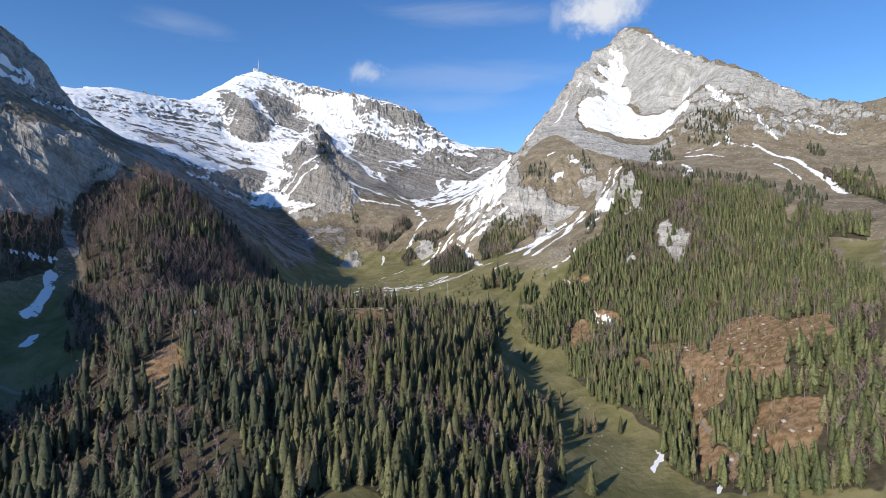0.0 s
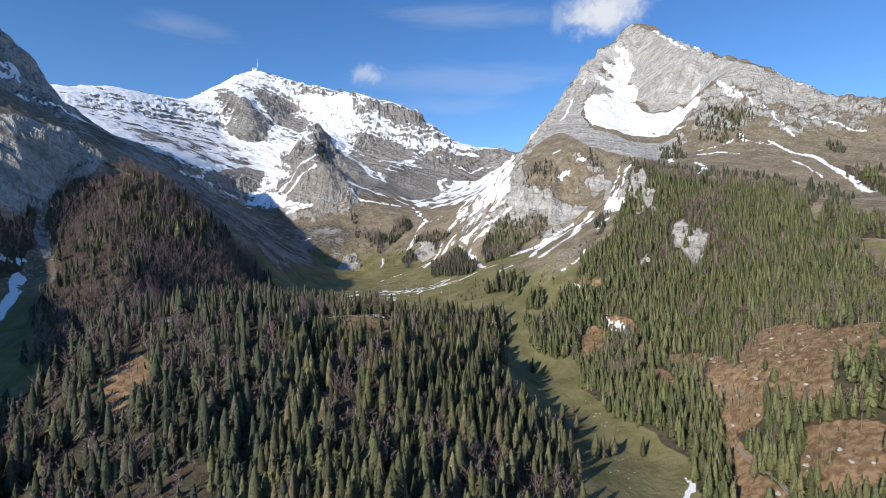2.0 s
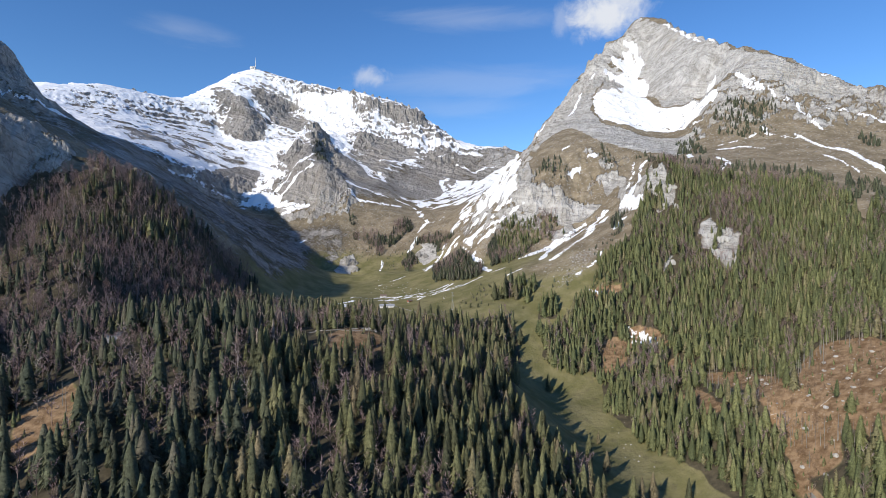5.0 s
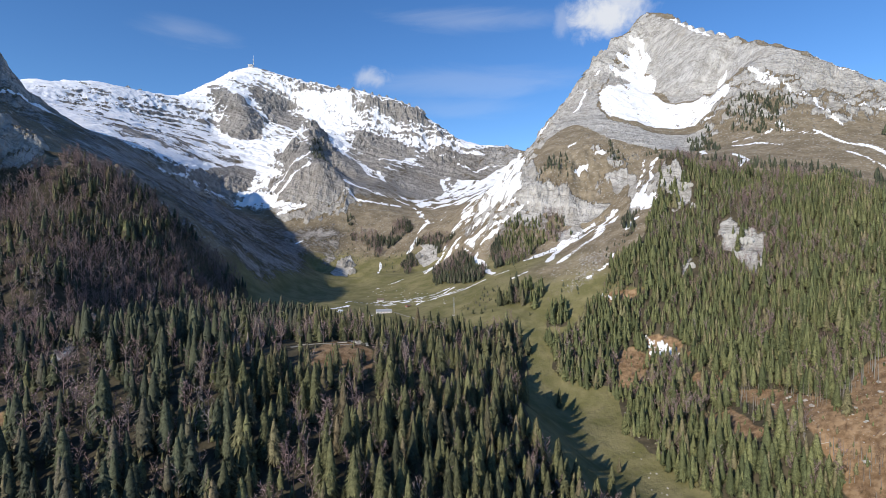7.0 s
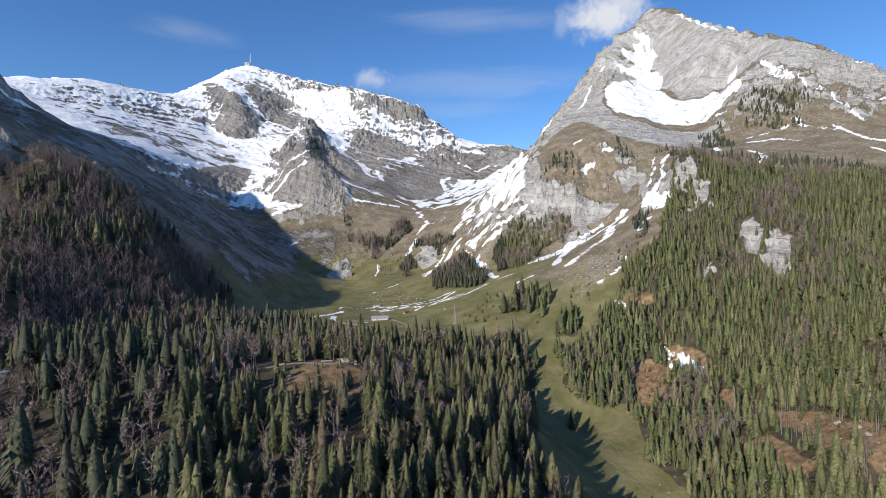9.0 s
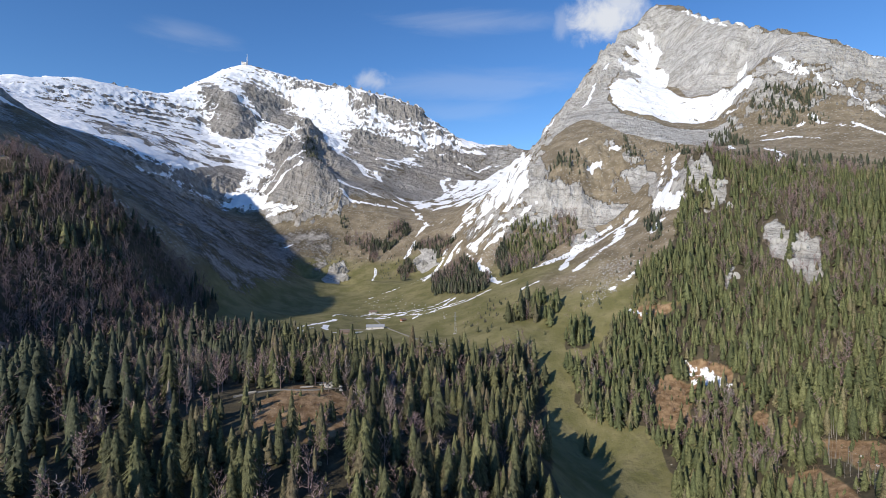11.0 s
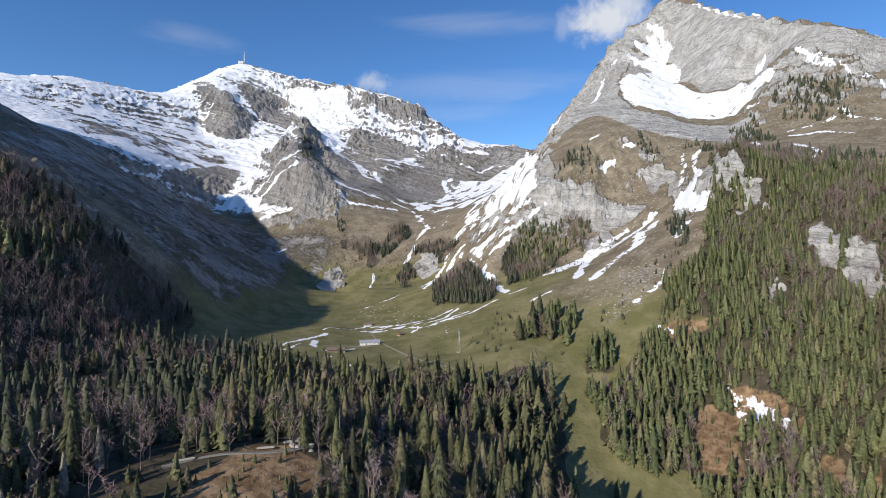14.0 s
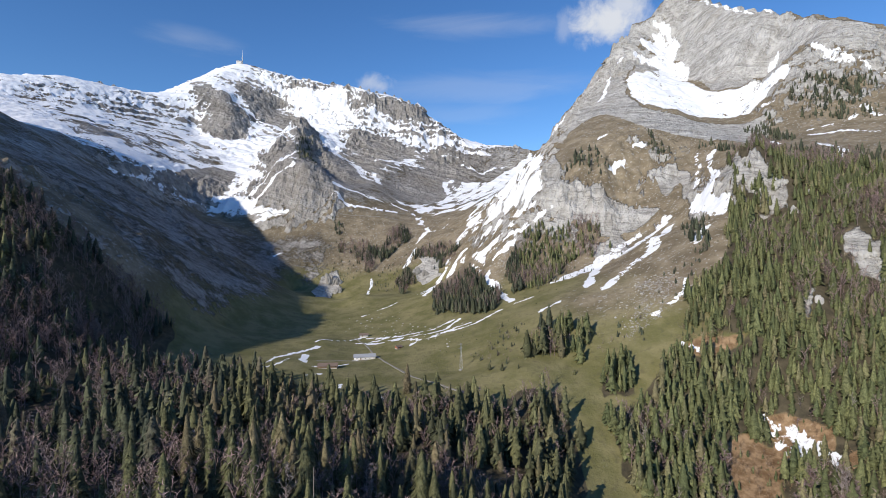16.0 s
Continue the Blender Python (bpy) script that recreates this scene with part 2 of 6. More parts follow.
RUST = wear_material("rust_red_boards", (0.32, 0.13, 0.08), 0.8, 1.0, 0.3)
GLASS = wear_material("dark_window_glass", (0.03, 0.035, 0.04), 0.12, 2.0, 0.1)
STEEL = wear_material("galvanised_steel", (0.38, 0.39, 0.40), 0.5, 1.0, 0.2, 0.6)
WHITE = wear_material("white_mast_paint", (0.78, 0.78, 0.78), 0.5, 3.0, 0.1)
GRAVEL = wear_material("pale_gravel", (0.27, 0.25, 0.215), 0.95, 2.0, 0.3)


# ---- landforms: crests, ledges, foots and floors of the valley, as short lines in metres ----
LINES = []


def landform(name, *points):
    LINES.append([Vector3(p) for p in points])


def Vector3(p):
    return np.array(p, float)


landform("santis crest", (-1775, 2350, 916), (-1740, 2480, 943), (-1664, 2600, 977), (-1597, 2720, 978), (-1507, 2950, 1001), (-1481, 3300, 1143), (-1432, 3500, 1292), (-1303, 3570, 1352), (-1117, 3500, 1295), (-856, 3400, 1216), (-674, 3350, 1164), (-579, 3300, 1140), (-344, 3250, 1072), (-177, 3200, 994), (-85, 3150, 888), (56, 3100, 790), (181, 3150, 764), (311, 3200, 765), (420, 3000, 712))
landform("santis crest west", (-1974, 2250, 857), (-1776, 2380, 917), (-1777, 2500, 962), (-1726, 2600, 964), (-1686, 2680, 974))
landform("dark pinnacle", (-1175, 3000, 1027), (-1095, 2877, 912), (-1079, 2780, 771))
landform("pinnacle east foot", (-1070, 3010, 925), (-1012, 2890, 812), (-1000, 2790, 728))
landform("nose east gully", (-585, 2590, 655), (-520, 2420, 532), (-455, 2260, 468))
landform("pinnacle foot", (-1250, 2850, 832), (-1189, 2780, 755), (-954, 2780, 755), (-805, 2700, 689))
landform("west snow slope", (-1620, 2200, 782), (-1493, 2350, 780), (-1386, 2650, 820), (-1260, 2800, 822))
landform("west snow foot", (-1209, 1900, 612), (-1001, 1830, 516), (-937, 2050, 492), (-861, 2150, 457))
landform("west snow mid", (-1349, 2050, 688), (-1229, 2250, 669), (-1118, 2450, 639), (-897, 2450, 570))
landform("middle nose crest", (-663, 2650, 790), (-653, 2560, 728), (-589, 2350, 622), (-499, 2090, 512), (-448, 2040, 422))
landform("nose right spur", (-575, 2560, 665), (-476, 2450, 570), (-356, 2350, 472))
landform("nose gully left", (-829, 2680, 676), (-722, 2289, 507), (-753, 2117, 393))
landform("nose gully right", (-592, 2850, 768), (-485, 2700, 649), (-344, 2450, 515), (-234, 2200, 412))
landform("santis south face", (-966, 3250, 1006), (-643, 3100, 919), (-479, 2950, 820), (-318, 3000, 830), (-142, 2850, 688))
landform("santis south foot", (-306, 2600, 590), (-174, 2400, 441), (-73, 2700, 573), (-25, 2500, 464))
landform("terrace edge", (-811, 2080, 351), (-711, 2030, 318), (-596, 2000, 331), (-415, 1990, 337), (-215, 2020, 325), (-114, 2050, 312))
landform("corrie floor", (-121, 2180, 356), (16, 2350, 397), (162, 2550, 483), (304, 2800, 602))
landform("corrie right", (32, 1750, 257), (142, 1900, 388), (252, 2100, 475), (341, 2300, 562))
landform("headwall foot", (-402, 1690, 122), (-316, 1660, 124), (-252, 1650, 125), (-158, 1650, 134), (-44, 1600, 137), (29, 1600, 183))
landform("headwall mid", (-587, 1960, 282), (-387, 1850, 238), (-282, 1850, 227), (-134, 1850, 238), (-28, 1780, 238))
landform("left wall crest", (-1322, 1400, 848), (-1273, 1450, 818), (-1218, 1480, 781), (-1194, 1500, 739), (-1169, 1520, 681), (-1162, 1550, 621), (-1085, 1620, 552), (-1017, 1720, 538), (-943, 1760, 486), (-848, 1950, 381), (-819, 2040, 353))
landform("left wall foot crest", (-731, 1960, 322), (-596, 1850, 259), (-441, 1730, 179), (-346, 1650, 125), (-290, 1600, 92))
landform("left wall foot", (-347, 1080, 144), (-340, 1180, 121), (-307, 1250, 112), (-282, 1350, 111), (-288, 1560, 124))
landform("left wall mid", (-457, 1080, 255), (-419, 1150, 218), (-438, 1350, 206), (-424, 1500, 186))
landform("left wall upper", (-903, 1486, 490), (-749, 1400, 392), (-660, 1450, 329), (-677, 1700, 305))
landform("terrace left", (-707, 800, 413), (-666, 815, 393), (-635, 860, 381), (-622, 943, 367), (-591, 960, 357))
landform("terrace back", (-1103, 1250, 561), (-1085, 1300, 555), (-988, 1300, 508), (-886, 1300, 465))
landform("cliff left foot", (-605, 680, 245), (-592, 720, 245), (-575, 769, 220), (-537, 700, 181))
landform("knob spur", (-615, 940, 354), (-541, 930, 327), (-473, 940, 280), (-419, 955, 226), (-378, 965, 165))
landform("knob front", (-618, 860, 296), (-521, 800, 246), (-410, 700, 189), (-367, 715, 127), (-380, 600, 134))
landform("left dell", (-470, 560, 115), (-416, 480, 77), (-367, 440, 70), (-362, 400, 62))
landform("left dell snow", (-538, 690, 174), (-521, 640, 150), (-507, 600, 124))
landform("saddle behind hill", (-362, 825, 150), (-311, 862, 136), (-245, 850, 120), (-176, 780, 117))
landform("hollow behind saddle", (-327, 968, 106), (-262, 965, 106), (-190, 920, 101))
landform("hill top", (-400, 560, 140), (-300, 560, 146), (-200, 590, 147), (-110, 625, 141), (-77, 642, 138), (-40, 655, 126), (0, 645, 108), (60, 650, 88))
landform("hill back", (-250, 720, 122), (-150, 760, 103), (-60, 790, 92), (40, 790, 80))
landform("hill front", (-290, 455, 108), (-230, 420, 92), (-170, 420, 88), (-100, 430, 84), (-30, 450, 76), (60, 480, 56))
landform("hill low", (-330, 350, 50), (-230, 310, 42), (-120, 300, 50), (-70, 290, 72), (30, 330, 45), (90, 360, 32))
landform("valley floor", (-204, 1030, 105), (-188, 1150, 108), (-119, 1105, 93), (-231, 1450, 113), (-194, 1500, 137))
landform("valley floor east", (-34, 920, 103), (9, 985, 106), (-32, 1130, 112), (-101, 1320, 115))
landform("fan slope", (73, 940, 120), (125, 945, 119), (112, 1060, 154), (161, 1240, 187), (85, 1270, 165))
landform("fan upper", (203, 1130, 190), (301, 1200, 253), (250, 1230, 208), (200, 1320, 224))
landform("meadow line", (107, 880, 97), (128, 770, 33), (139, 650, 21), (197, 545, 10), (181, 440, 13), (147, 390, 16))
landform("meadow right", (193, 780, 50), (197, 620, 24), (225, 520, 22), (221, 420, 19))
landform("right road", (248, 400, 34), (263, 470, 42), (274, 560, 51))
landform("schaf crest", (379, 2300, 658), (459, 2250, 739), (571, 2350, 885), (677, 2450, 1030), (752, 2520, 1142), (844, 2560, 1170), (890, 2580, 1243), (956, 2580, 1277), (997, 2500, 1239), (976, 2200, 1068), (951, 1860, 890), (996, 1720, 809), (1030, 1650, 760), (1087, 1570, 689), (1166, 1510, 633), (1235, 1470, 605), (1261, 1430, 620))
landform("slab foot", (831, 2380, 986), (771, 2050, 757), (783, 1850, 681), (810, 1690, 675), (870, 1660, 719), (911, 1570, 665), (1034, 1490, 593), (1120, 1470, 577))
landform("bowl left", (794, 2430, 1055), (645, 2200, 880), (504, 1880, 692), (541, 1740, 600))
landform("bowl bottom", (535, 1720, 596), (599, 1680, 554), (698, 1690, 554), (854, 1800, 653))
landform("bowl cliff foot", (439, 1520, 486), (491, 1420, 430), (596, 1440, 441), (680, 1520, 491))
landform("nose left edge", (377, 1900, 623), (267, 1620, 484), (205, 1500, 407), (187, 1420, 342))
landform("nose brow", (244, 1480, 413), (297, 1410, 373), (349, 1390, 355), (416, 1380, 362), (414, 1300, 333))
landform("nose cliff foot", (191, 1390, 313), (252, 1340, 286), (326, 1270, 255), (369, 1200, 271))
landform("nose slope", (354, 1560, 493), (411, 1480, 446))
landform("gully", (515, 1420, 446), (437, 1260, 351), (386, 1150, 296), (338, 1080, 250))
landform("right forest top", (442, 1200, 387), (515, 1150, 354), (609, 1130, 352), (667, 1040, 326), (649, 900, 273), (665, 830, 251))
landform("right forest mid", (323, 960, 205), (417, 935, 205), (505, 860, 208), (519, 740, 187), (515, 650, 178))
landform("right forest low", (222, 900, 124), (257, 847, 78), (302, 720, 81), (347, 680, 89), (386, 655, 125))
landform("right clearing", (272, 600, 79), (313, 540, 89), (348, 478, 117), (409, 500, 140), (344, 430, 99))
landform("right low", (281, 410, 72), (297, 370, 71), (292, 330, 69))
landform("right shoulder", (602, 700, 213), (634, 780, 246), (756, 850, 276))
landform("brown slope", (725, 1440, 481), (729, 1250, 407), (815, 1170, 383), (853, 1080, 322), (862, 980, 304))
landform("brown upper", (838, 1500, 575), (975, 1440, 554), (1007, 1340, 479), (1084, 1270, 452))
landform("behind santis", (-3500, 3600, 700), (-2200, 4300, 700), (-600, 4600, 600), (500, 4200, 600), (1500, 3800, 750))
# out of view: ridge raised and spur added to shade wall and dell
landform("unseen west ridge", (-1405, 1280, 930), (-1370, 1040, 915), (-1220, 755, 790), (-1095, 635, 765), (-1130, 250, 500), (-1150, -300, 440))
landform("unseen shading spur", (-1120, -50, 520), (-870, 20, 480), (-760, 60, 470), (-680, 90, 390), (-600, 120, 265))
landform("near valley", (-300, 100, 5), (0, 100, 10), (250, 150, 15), (-100, -500, -20), (200, -1200, -40))
landform("east side", (700, 150, 230), (1100, 500, 420), (1500, 1100, 560), (900, -500, 250))
landform("east far", (2200, 1900, 700), (2500, 2600, 800))
landform("left low", (-560, 300, 130), (-480, -150, 90))
landform("schaf back", (1029, 2319, 958), (1011, 1976, 780), (1061, 1832, 699), (1099, 1760, 650), (1161, 1677, 579), (1245, 1613, 523), (1318, 1570, 495), (1347, 1527, 510))
landform("schaf back left", (407, 2468, 508), (493, 2417, 589), (611, 2515, 735), (722, 2614, 880), (800, 2683, 992), (897, 2721, 1020), (946, 2741, 1093), (1015, 2739, 1127), (1060, 2658, 1089))
landform("santis back", (-1878, 2486, 806), (-1838, 2619, 833), (-1755, 2743, 867), (-1683, 2867, 868), (-1585, 3101, 891), (-1551, 3455, 1033), (-1496, 3657, 1182), (-1362, 3730, 1242), (-1169, 3662, 1185), (-898, 3565, 1106), (-708, 3517, 1054), (-608, 3467, 1030), (-362, 3419, 962), (-186, 3370, 884))
landform("col back", (-90, 3320, 828), (59, 3270, 730), (191, 3320, 704), (327, 3369, 705), (444, 3168, 652))
landform("left back", (-1418, 1502, 718), (-1365, 1555, 688), (-1307, 1588, 651), (-1281, 1610, 609), (-1254, 1631, 551))


def lattice(ix, iy, seed):
    """A repeatable random value for each lattice corner."""
    h = (ix.astype(np.int64) * 374761393 + iy.astype(np.int64) * 668265263 + seed * 974634777) & 0xFFFFFFFF
    h = ((h ^ (h >> 13)) * 1274126177) & 0xFFFFFFFF
    return ((h ^ (h >> 16)) & 0xFFFFFF) / float(0xFFFFFF)


def grain(x, y, seed=0):
    """Smooth value noise, -1 to 1, one lump per unit."""
    ix, iy = np.floor(x), np.floor(y)
    fx, fy = x - ix, y - iy
    fx, fy = fx * fx * fx * (fx * (fx * 6 - 15) + 10), fy * fy * fy * (fy * (fy * 6 - 15) + 10)
    a, b = lattice(ix, iy, seed), lattice(ix + 1, iy, seed)
    c, d = lattice(ix, iy + 1, seed), lattice(ix + 1, iy + 1, seed)
    return ((a + (b - a) * fx) * (1 - fy) + (c + (d - c) * fx) * fy) * 2 - 1


def fractal(x, y, size, octaves, seed=0, gain=0.5):
    total, amp, norm = 0.0, 1.0, 0.0
    for k in range(octaves):
        total = total + amp * grain(x / size + 17.3 * k, y / size - 9.1 * k, seed + k)
        norm, amp, size = norm + amp, amp * gain, size / 2.03
    return total / norm


def ridged(x, y, size, octaves, seed=0, gain=0.55):
    total, amp, norm = 0.0, 1.0, 0.0
    for k in range(octaves):
        total = total + amp * (1 - 2 * np.abs(grain(x / size + 5.7 * k, y / size + 3.3 * k, seed + k)))
        norm, amp, size = norm + amp, amp * gain, size / 2.1
    return total / norm


def solve_surface():
    """Weights of a stretched-membrane surface through all the landform lines."""
    pts = []
    for line in LINES:
        for a, b in zip(line, line[1:]):
            n = max(1, int(np.hypot(*(b - a)[:2]) / 70))
            pts += [a + (b - a) * k / n for k in range(n)]
        pts.append(line[-1])
    pts = np.array(pts)
    d = np.hypot(pts[:, None, 0] - pts[None, :, 0], pts[:, None, 1] - pts[None, :, 1])
    n = len(pts)
    m = np.zeros((n + 3, n + 3))
    m[:n, :n] = -d + np.eye(n) * 0.6
    m[:n, n], m[:n, n + 1], m[:n, n + 2] = 1, pts[:, 0] / 1000, pts[:, 1] / 1000
    m[n:, :n] = m[:n, n:].T
    w = np.linalg.solve(m, np.concatenate([pts[:, 2], [0, 0, 0]]))
    return pts, w


PTS, WEIGHTS = solve_surface()


def membrane(x, y):
    shape = np.shape(x)
    x, y = np.ravel(x).astype(np.float32), np.ravel(y).astype(np.float32)
    out = np.empty(len(x), np.float32)
    px, py = PTS[:, 0].astype(np.float32), PTS[:, 1].astype(np.float32)
    w = WEIGHTS[:-3].astype(np.float32)
    a, b, c = WEIGHTS[-3:]
    for i in range(0, len(x), 20000):
        s = slice(i, i + 20000)
        out[s] = -np.sqrt((x[s, None] - px) ** 2 + (y[s, None] - py) ** 2 + 9.0) @ w
    return (out + a + b * x / 1000 + c * y / 1000).reshape(shape).astype(float)


def smooth(lo, hi, v):
    k = np.clip((v - lo) / (hi - lo), 0, 1)
    return k * k * (3 - 2 * k)


def crag(x, y, base, steep):
    """How rocky the ground is, 0 to 1: steep ground, and all that lies high."""
    wild = fractal(x, y, 160, 3, 40)
    return smooth(0.55, 1.0, steep + 0.35 * wild) * smooth(150, 320, base + 60 * wild) + 0.0


def bed_phase(x, y, base):
    """Place within the limestone beds, which lie level in the west and dip east along the big crest: 0 to 1 from tread to tread."""
    dip = 0.32 * (x + 1250) * smooth(-1300, -1000, x)
    v = (base + dip + 15 * fractal(x, y, 150, 3, 18) + 4 * fractal(x, y, 34, 2, 19)) / 27.0
    return v - np.floor(v)


def high_ledges(x, y, base):
    """Where the high beds form ledges, 0 to 1."""
    return smooth(1800, 2050, y + 0.35 * np.minimum(x + 900, 0)) * smooth(430, 560, base) * (1 - smooth(100, 330, x))


def relief(x, y, base, steep):
    """Gullies, ribs and ledges laid over the smooth landform."""
    wx, wy = x + 45 * fractal(x, y, 230, 2, 3), y + 45 * fractal(x, y, 230, 2, 9)
    rock = np.clip(0.30 * smooth(380, 700, base) + crag(x, y, base, steep), 0, 1)
    ribs = ridged(wx, wy * 0.5, 110, 5, 21)
    lumps = fractal(x, y, 120, 5, 33)
    fine = ridged(wx, wy, 30, 3, 50)
    bed = fractal(x * 0.25, base + 0.30 * x + 0.1 * y, 36, 3, 70)
    wild = 1 + 0.5 * smooth(1950, 2300, y) * smooth(450, 650, base)
    level = smooth(50, 150, np.hypot(x + 1312, y - 3535))
    calm = 1 - 0.5 * smooth(620, 740, x) * smooth(1560, 1700, y)
    ledge = high_ledges(x, y, base)
    f = bed_phase(x, y, base)
    wild = wild * (1 - 0.55 * ledge * smooth(-900, -1200, x))
    steps_ = 13 * ledge * level * (smooth(0.28, 0.60, f) - f) * np.clip(0.5 + 1.1 * fractal(x, y, 80, 2, 62), 0, 1.3)
    return steps_ + level * rock * wild * calm * (21 * ribs - 3.0 + 11 * fine + 1.2 * bed + 5.5 * ridged(wx, wy, 15, 2, 57)) + (2.0 + 4 * rock * level) * lumps


# ---- what lies where: outlines in plan ----
ZONES = {}


def zone(kind, outline, width=0.0, more=0.0):
    ZONES.setdefault(kind, []).append((np.array(outline, float), width, more))


def snowfield(name, outline):
    zone("snow", outline)


def drift(name, width, line):
    zone("snow", line, max(width, 4.0) if line[0][1] > 880 else width)


def outcrop(name, outline):
    zone("rock", outline)


def bare(name, outline):
    zone("bare", outline)


def scree(name, outline):
    zone("scree", outline)


def clearing(name, outline):
    zone("soil", outline)


def forest(name, outline, spacing):
    zone("wood", outline, 0.0, spacing)


def scrub(name, outline):
    zone("scrub", outline)


def meadow(name, outline):
    zone("meadow", outline)


def turf(name, outline):
    zone("turf", outline)


def track(name, width, line):
    zone("track", line, width)


snowfield("bowl", [(824, 2469), (855, 2420), (841, 2291), (790, 2218), (792, 2104), (744, 2029), (718, 1872), (762, 1817), (799, 1760), (807, 1635), (796, 1630), (759, 1653), (712, 1614), (688, 1610), (648, 1664), (577, 1663), (522, 1674), (484, 1696), (493, 1821), (518, 1929), (564, 2018), (624, 2042), (696, 2116), (677, 2187), (652, 2236), (670, 2296), (705, 2225), (741, 2238), (716, 2311), (735, 2394), (789, 2402), (798, 2445), (839, 2411), (839, 2319)])
drift("summit gully", 9, [(820, 2469), (843, 2432), (853, 2382), (831, 2296)])
drift("shoulder flecks", 6, [(732, 2380), (742, 2326)])
drift("summit rim", 8, [(964, 2383), (947, 2190), (929, 2014), (938, 1917)])
drift("rib one", 8, [(867, 1648), (881, 1595), (888, 1554)])
drift("rib two", 5, [(901, 1551), (912, 1517), (929, 1483), (916, 1430), (911, 1366)])
drift("rib three", 7, [(861, 1601), (884, 1552)])
drift("slab foot", 8, [(885, 1813), (874, 1815)])
drift("bench one", 8, [(806, 1426), (798, 1384), (826, 1340)])
drift("bench two", 6, [(689, 1415), (745, 1400), (779, 1414)])
drift("bench three", 6, [(670, 1385), (713, 1354), (740, 1307)])
drift("bench four", 7, [(841, 1359), (845, 1276), (865, 1243)])
drift("long streak", 11, [(872, 1252), (865, 1184), (869, 1136), (858, 1058)])
drift("long streak low", 5, [(809, 1232), (806, 1157), (810, 1125)])
drift("streak upper", 8, [(981, 1449), (1026, 1408), (1068, 1341)])
drift("pine patch", 9, [(717, 1596), (732, 1598)])
drift("crest edge", 6, [(1025, 1626), (1087, 1556)])
drift("forest head", 8, [(620, 1302), (608, 1228), (567, 1172)])
drift("forest head two", 7, [(563, 1323), (606, 1383)])
drift("gully fan", 11, [(389, 1226), (380, 1140)])
drift("nose foot", 10, [(349, 1242), (294, 1170), (246, 1132), (201, 1096)])
drift("nose foot west", 8, [(312, 1272), (251, 1253), (190, 1227), (159, 1228)])
drift("nose patch", 7, [(324, 1540), (352, 1551)])
drift("nose patch two", 6, [(377, 1475), (393, 1474)])
drift("nose patch three", 6, [(313, 1428), (339, 1439)])
drift("ridge snow", 14, [(387, 2269), (426, 2209)])
drift("ridge snow two", 7, [(420, 1855), (471, 1954), (524, 2077)])
drift("ridge snow three", 6, [(584, 2202), (615, 2243)])
snowfield("corrie", [(405, 2962), (222, 1663), (182, 1438), (157, 1441), (120, 1609), (60, 1713), (37, 1826), (82, 2012), (15, 2138), (-107, 2143), (-165, 2212), (-112, 2255), (-37, 2362), (17, 2474), (47, 2590), (164, 2593), (260, 2738), (358, 2852)])
drift("corrie tongue", 16, [(-6, 2606), (31, 2474)])
drift("corrie run one", 8, [(32, 1754), (2, 1694), (-30, 1626), (-46, 1401)])
drift("corrie run two", 7, [(105, 1811), (42, 1773), (12, 1738)])
drift("corrie run three", 8, [(163, 1425), (110, 1466), (66, 1605), (30, 1634)])
drift("corrie run four", 7, [(30, 1642), (67, 1336), (90, 1195)])
drift("corrie run five", 6, [(-9, 2010), (-64, 1941), (-96, 1843)])
drift("corrie run six", 6, [(191, 1393), (151, 1390), (105, 1402), (58, 1409)])
drift("corrie run seven", 5, [(119, 1373), (72, 1372)])
drift("corrie left", 8, [(-205, 2156), (-155, 2140), (-117, 2103)])
drift("corrie left low", 6, [(-84, 1908), (-101, 1819), (-122, 1734)])
drift("valley run", 4, [(-162, 1355), (-131, 1392), (-90, 1425), (-35, 1473)])
drift("valley run two", 3.5, [(-124, 1159), (-67, 1166), (-9, 1161), (15, 1197)])
drift("valley run three", 3, [(-83, 1157), (-32, 1132), (23, 1141), (74, 1165)])
drift("valley run four", 2.5, [(-234, 1003), (-217, 1027), (-206, 1077), (-189, 1124)])
drift("valley run five", 2.5, [(-193, 1139), (-139, 1197), (-86, 1188)])
drift("valley run six", 2.5, [(-221, 987), (-202, 1024), (-197, 1051)])
drift("valley spot", 5, [(-192, 1077), (-176, 1040)])
drift("valley spot two", 5, [(-121, 939), (-116, 953)])
drift("valley spot three", 3, [(-161, 986), (-148, 998)])
drift("valley spot four", 3, [(-83, 918), (-72, 908)])
drift("hut bank", 4, [(-127, 1069), (-105, 1093)])
drift("hut bank two", 3.5, [(-162, 1024), (-134, 1051)])
drift("run out", 4, [(272, 1025), (239, 995), (222, 985)])
drift("gully rubble", 7, [(347, 1131), (319, 1100)])
snowfield("shaded basin", [(-837, 2058), (-754, 2120), (-630, 2068), (-629, 2026), (-702, 2036), (-809, 2074)])
drift("basin tail", 10, [(-630, 2068), (-600, 2085), (-572, 2114), (-534, 2107)])
drift("hollow snow", 3, [(-334, 958), (-318, 970)])
drift("hollow snow two", 3, [(-330, 985), (-312, 996)])
drift("dell snow", 9, [(-537, 689), (-527, 657), (-520, 631), (-515, 610)])
drift("dell snow low", 6, [(-466, 562), (-457, 544)])
drift("meadow snow", 2.3, [(210, 491), (209, 474), (196, 453)])
drift("road snow", 2, [(236, 416), (223, 395)])
drift("left high", 16, [(-1177, 1338), (-1152, 1360), (-1122, 1379)])
drift("left high two", 8, [(-1154, 1310), (-1110, 1363)])
drift("left high three", 7, [(-1085, 1332), (-1033, 1402), (-999, 1466)])
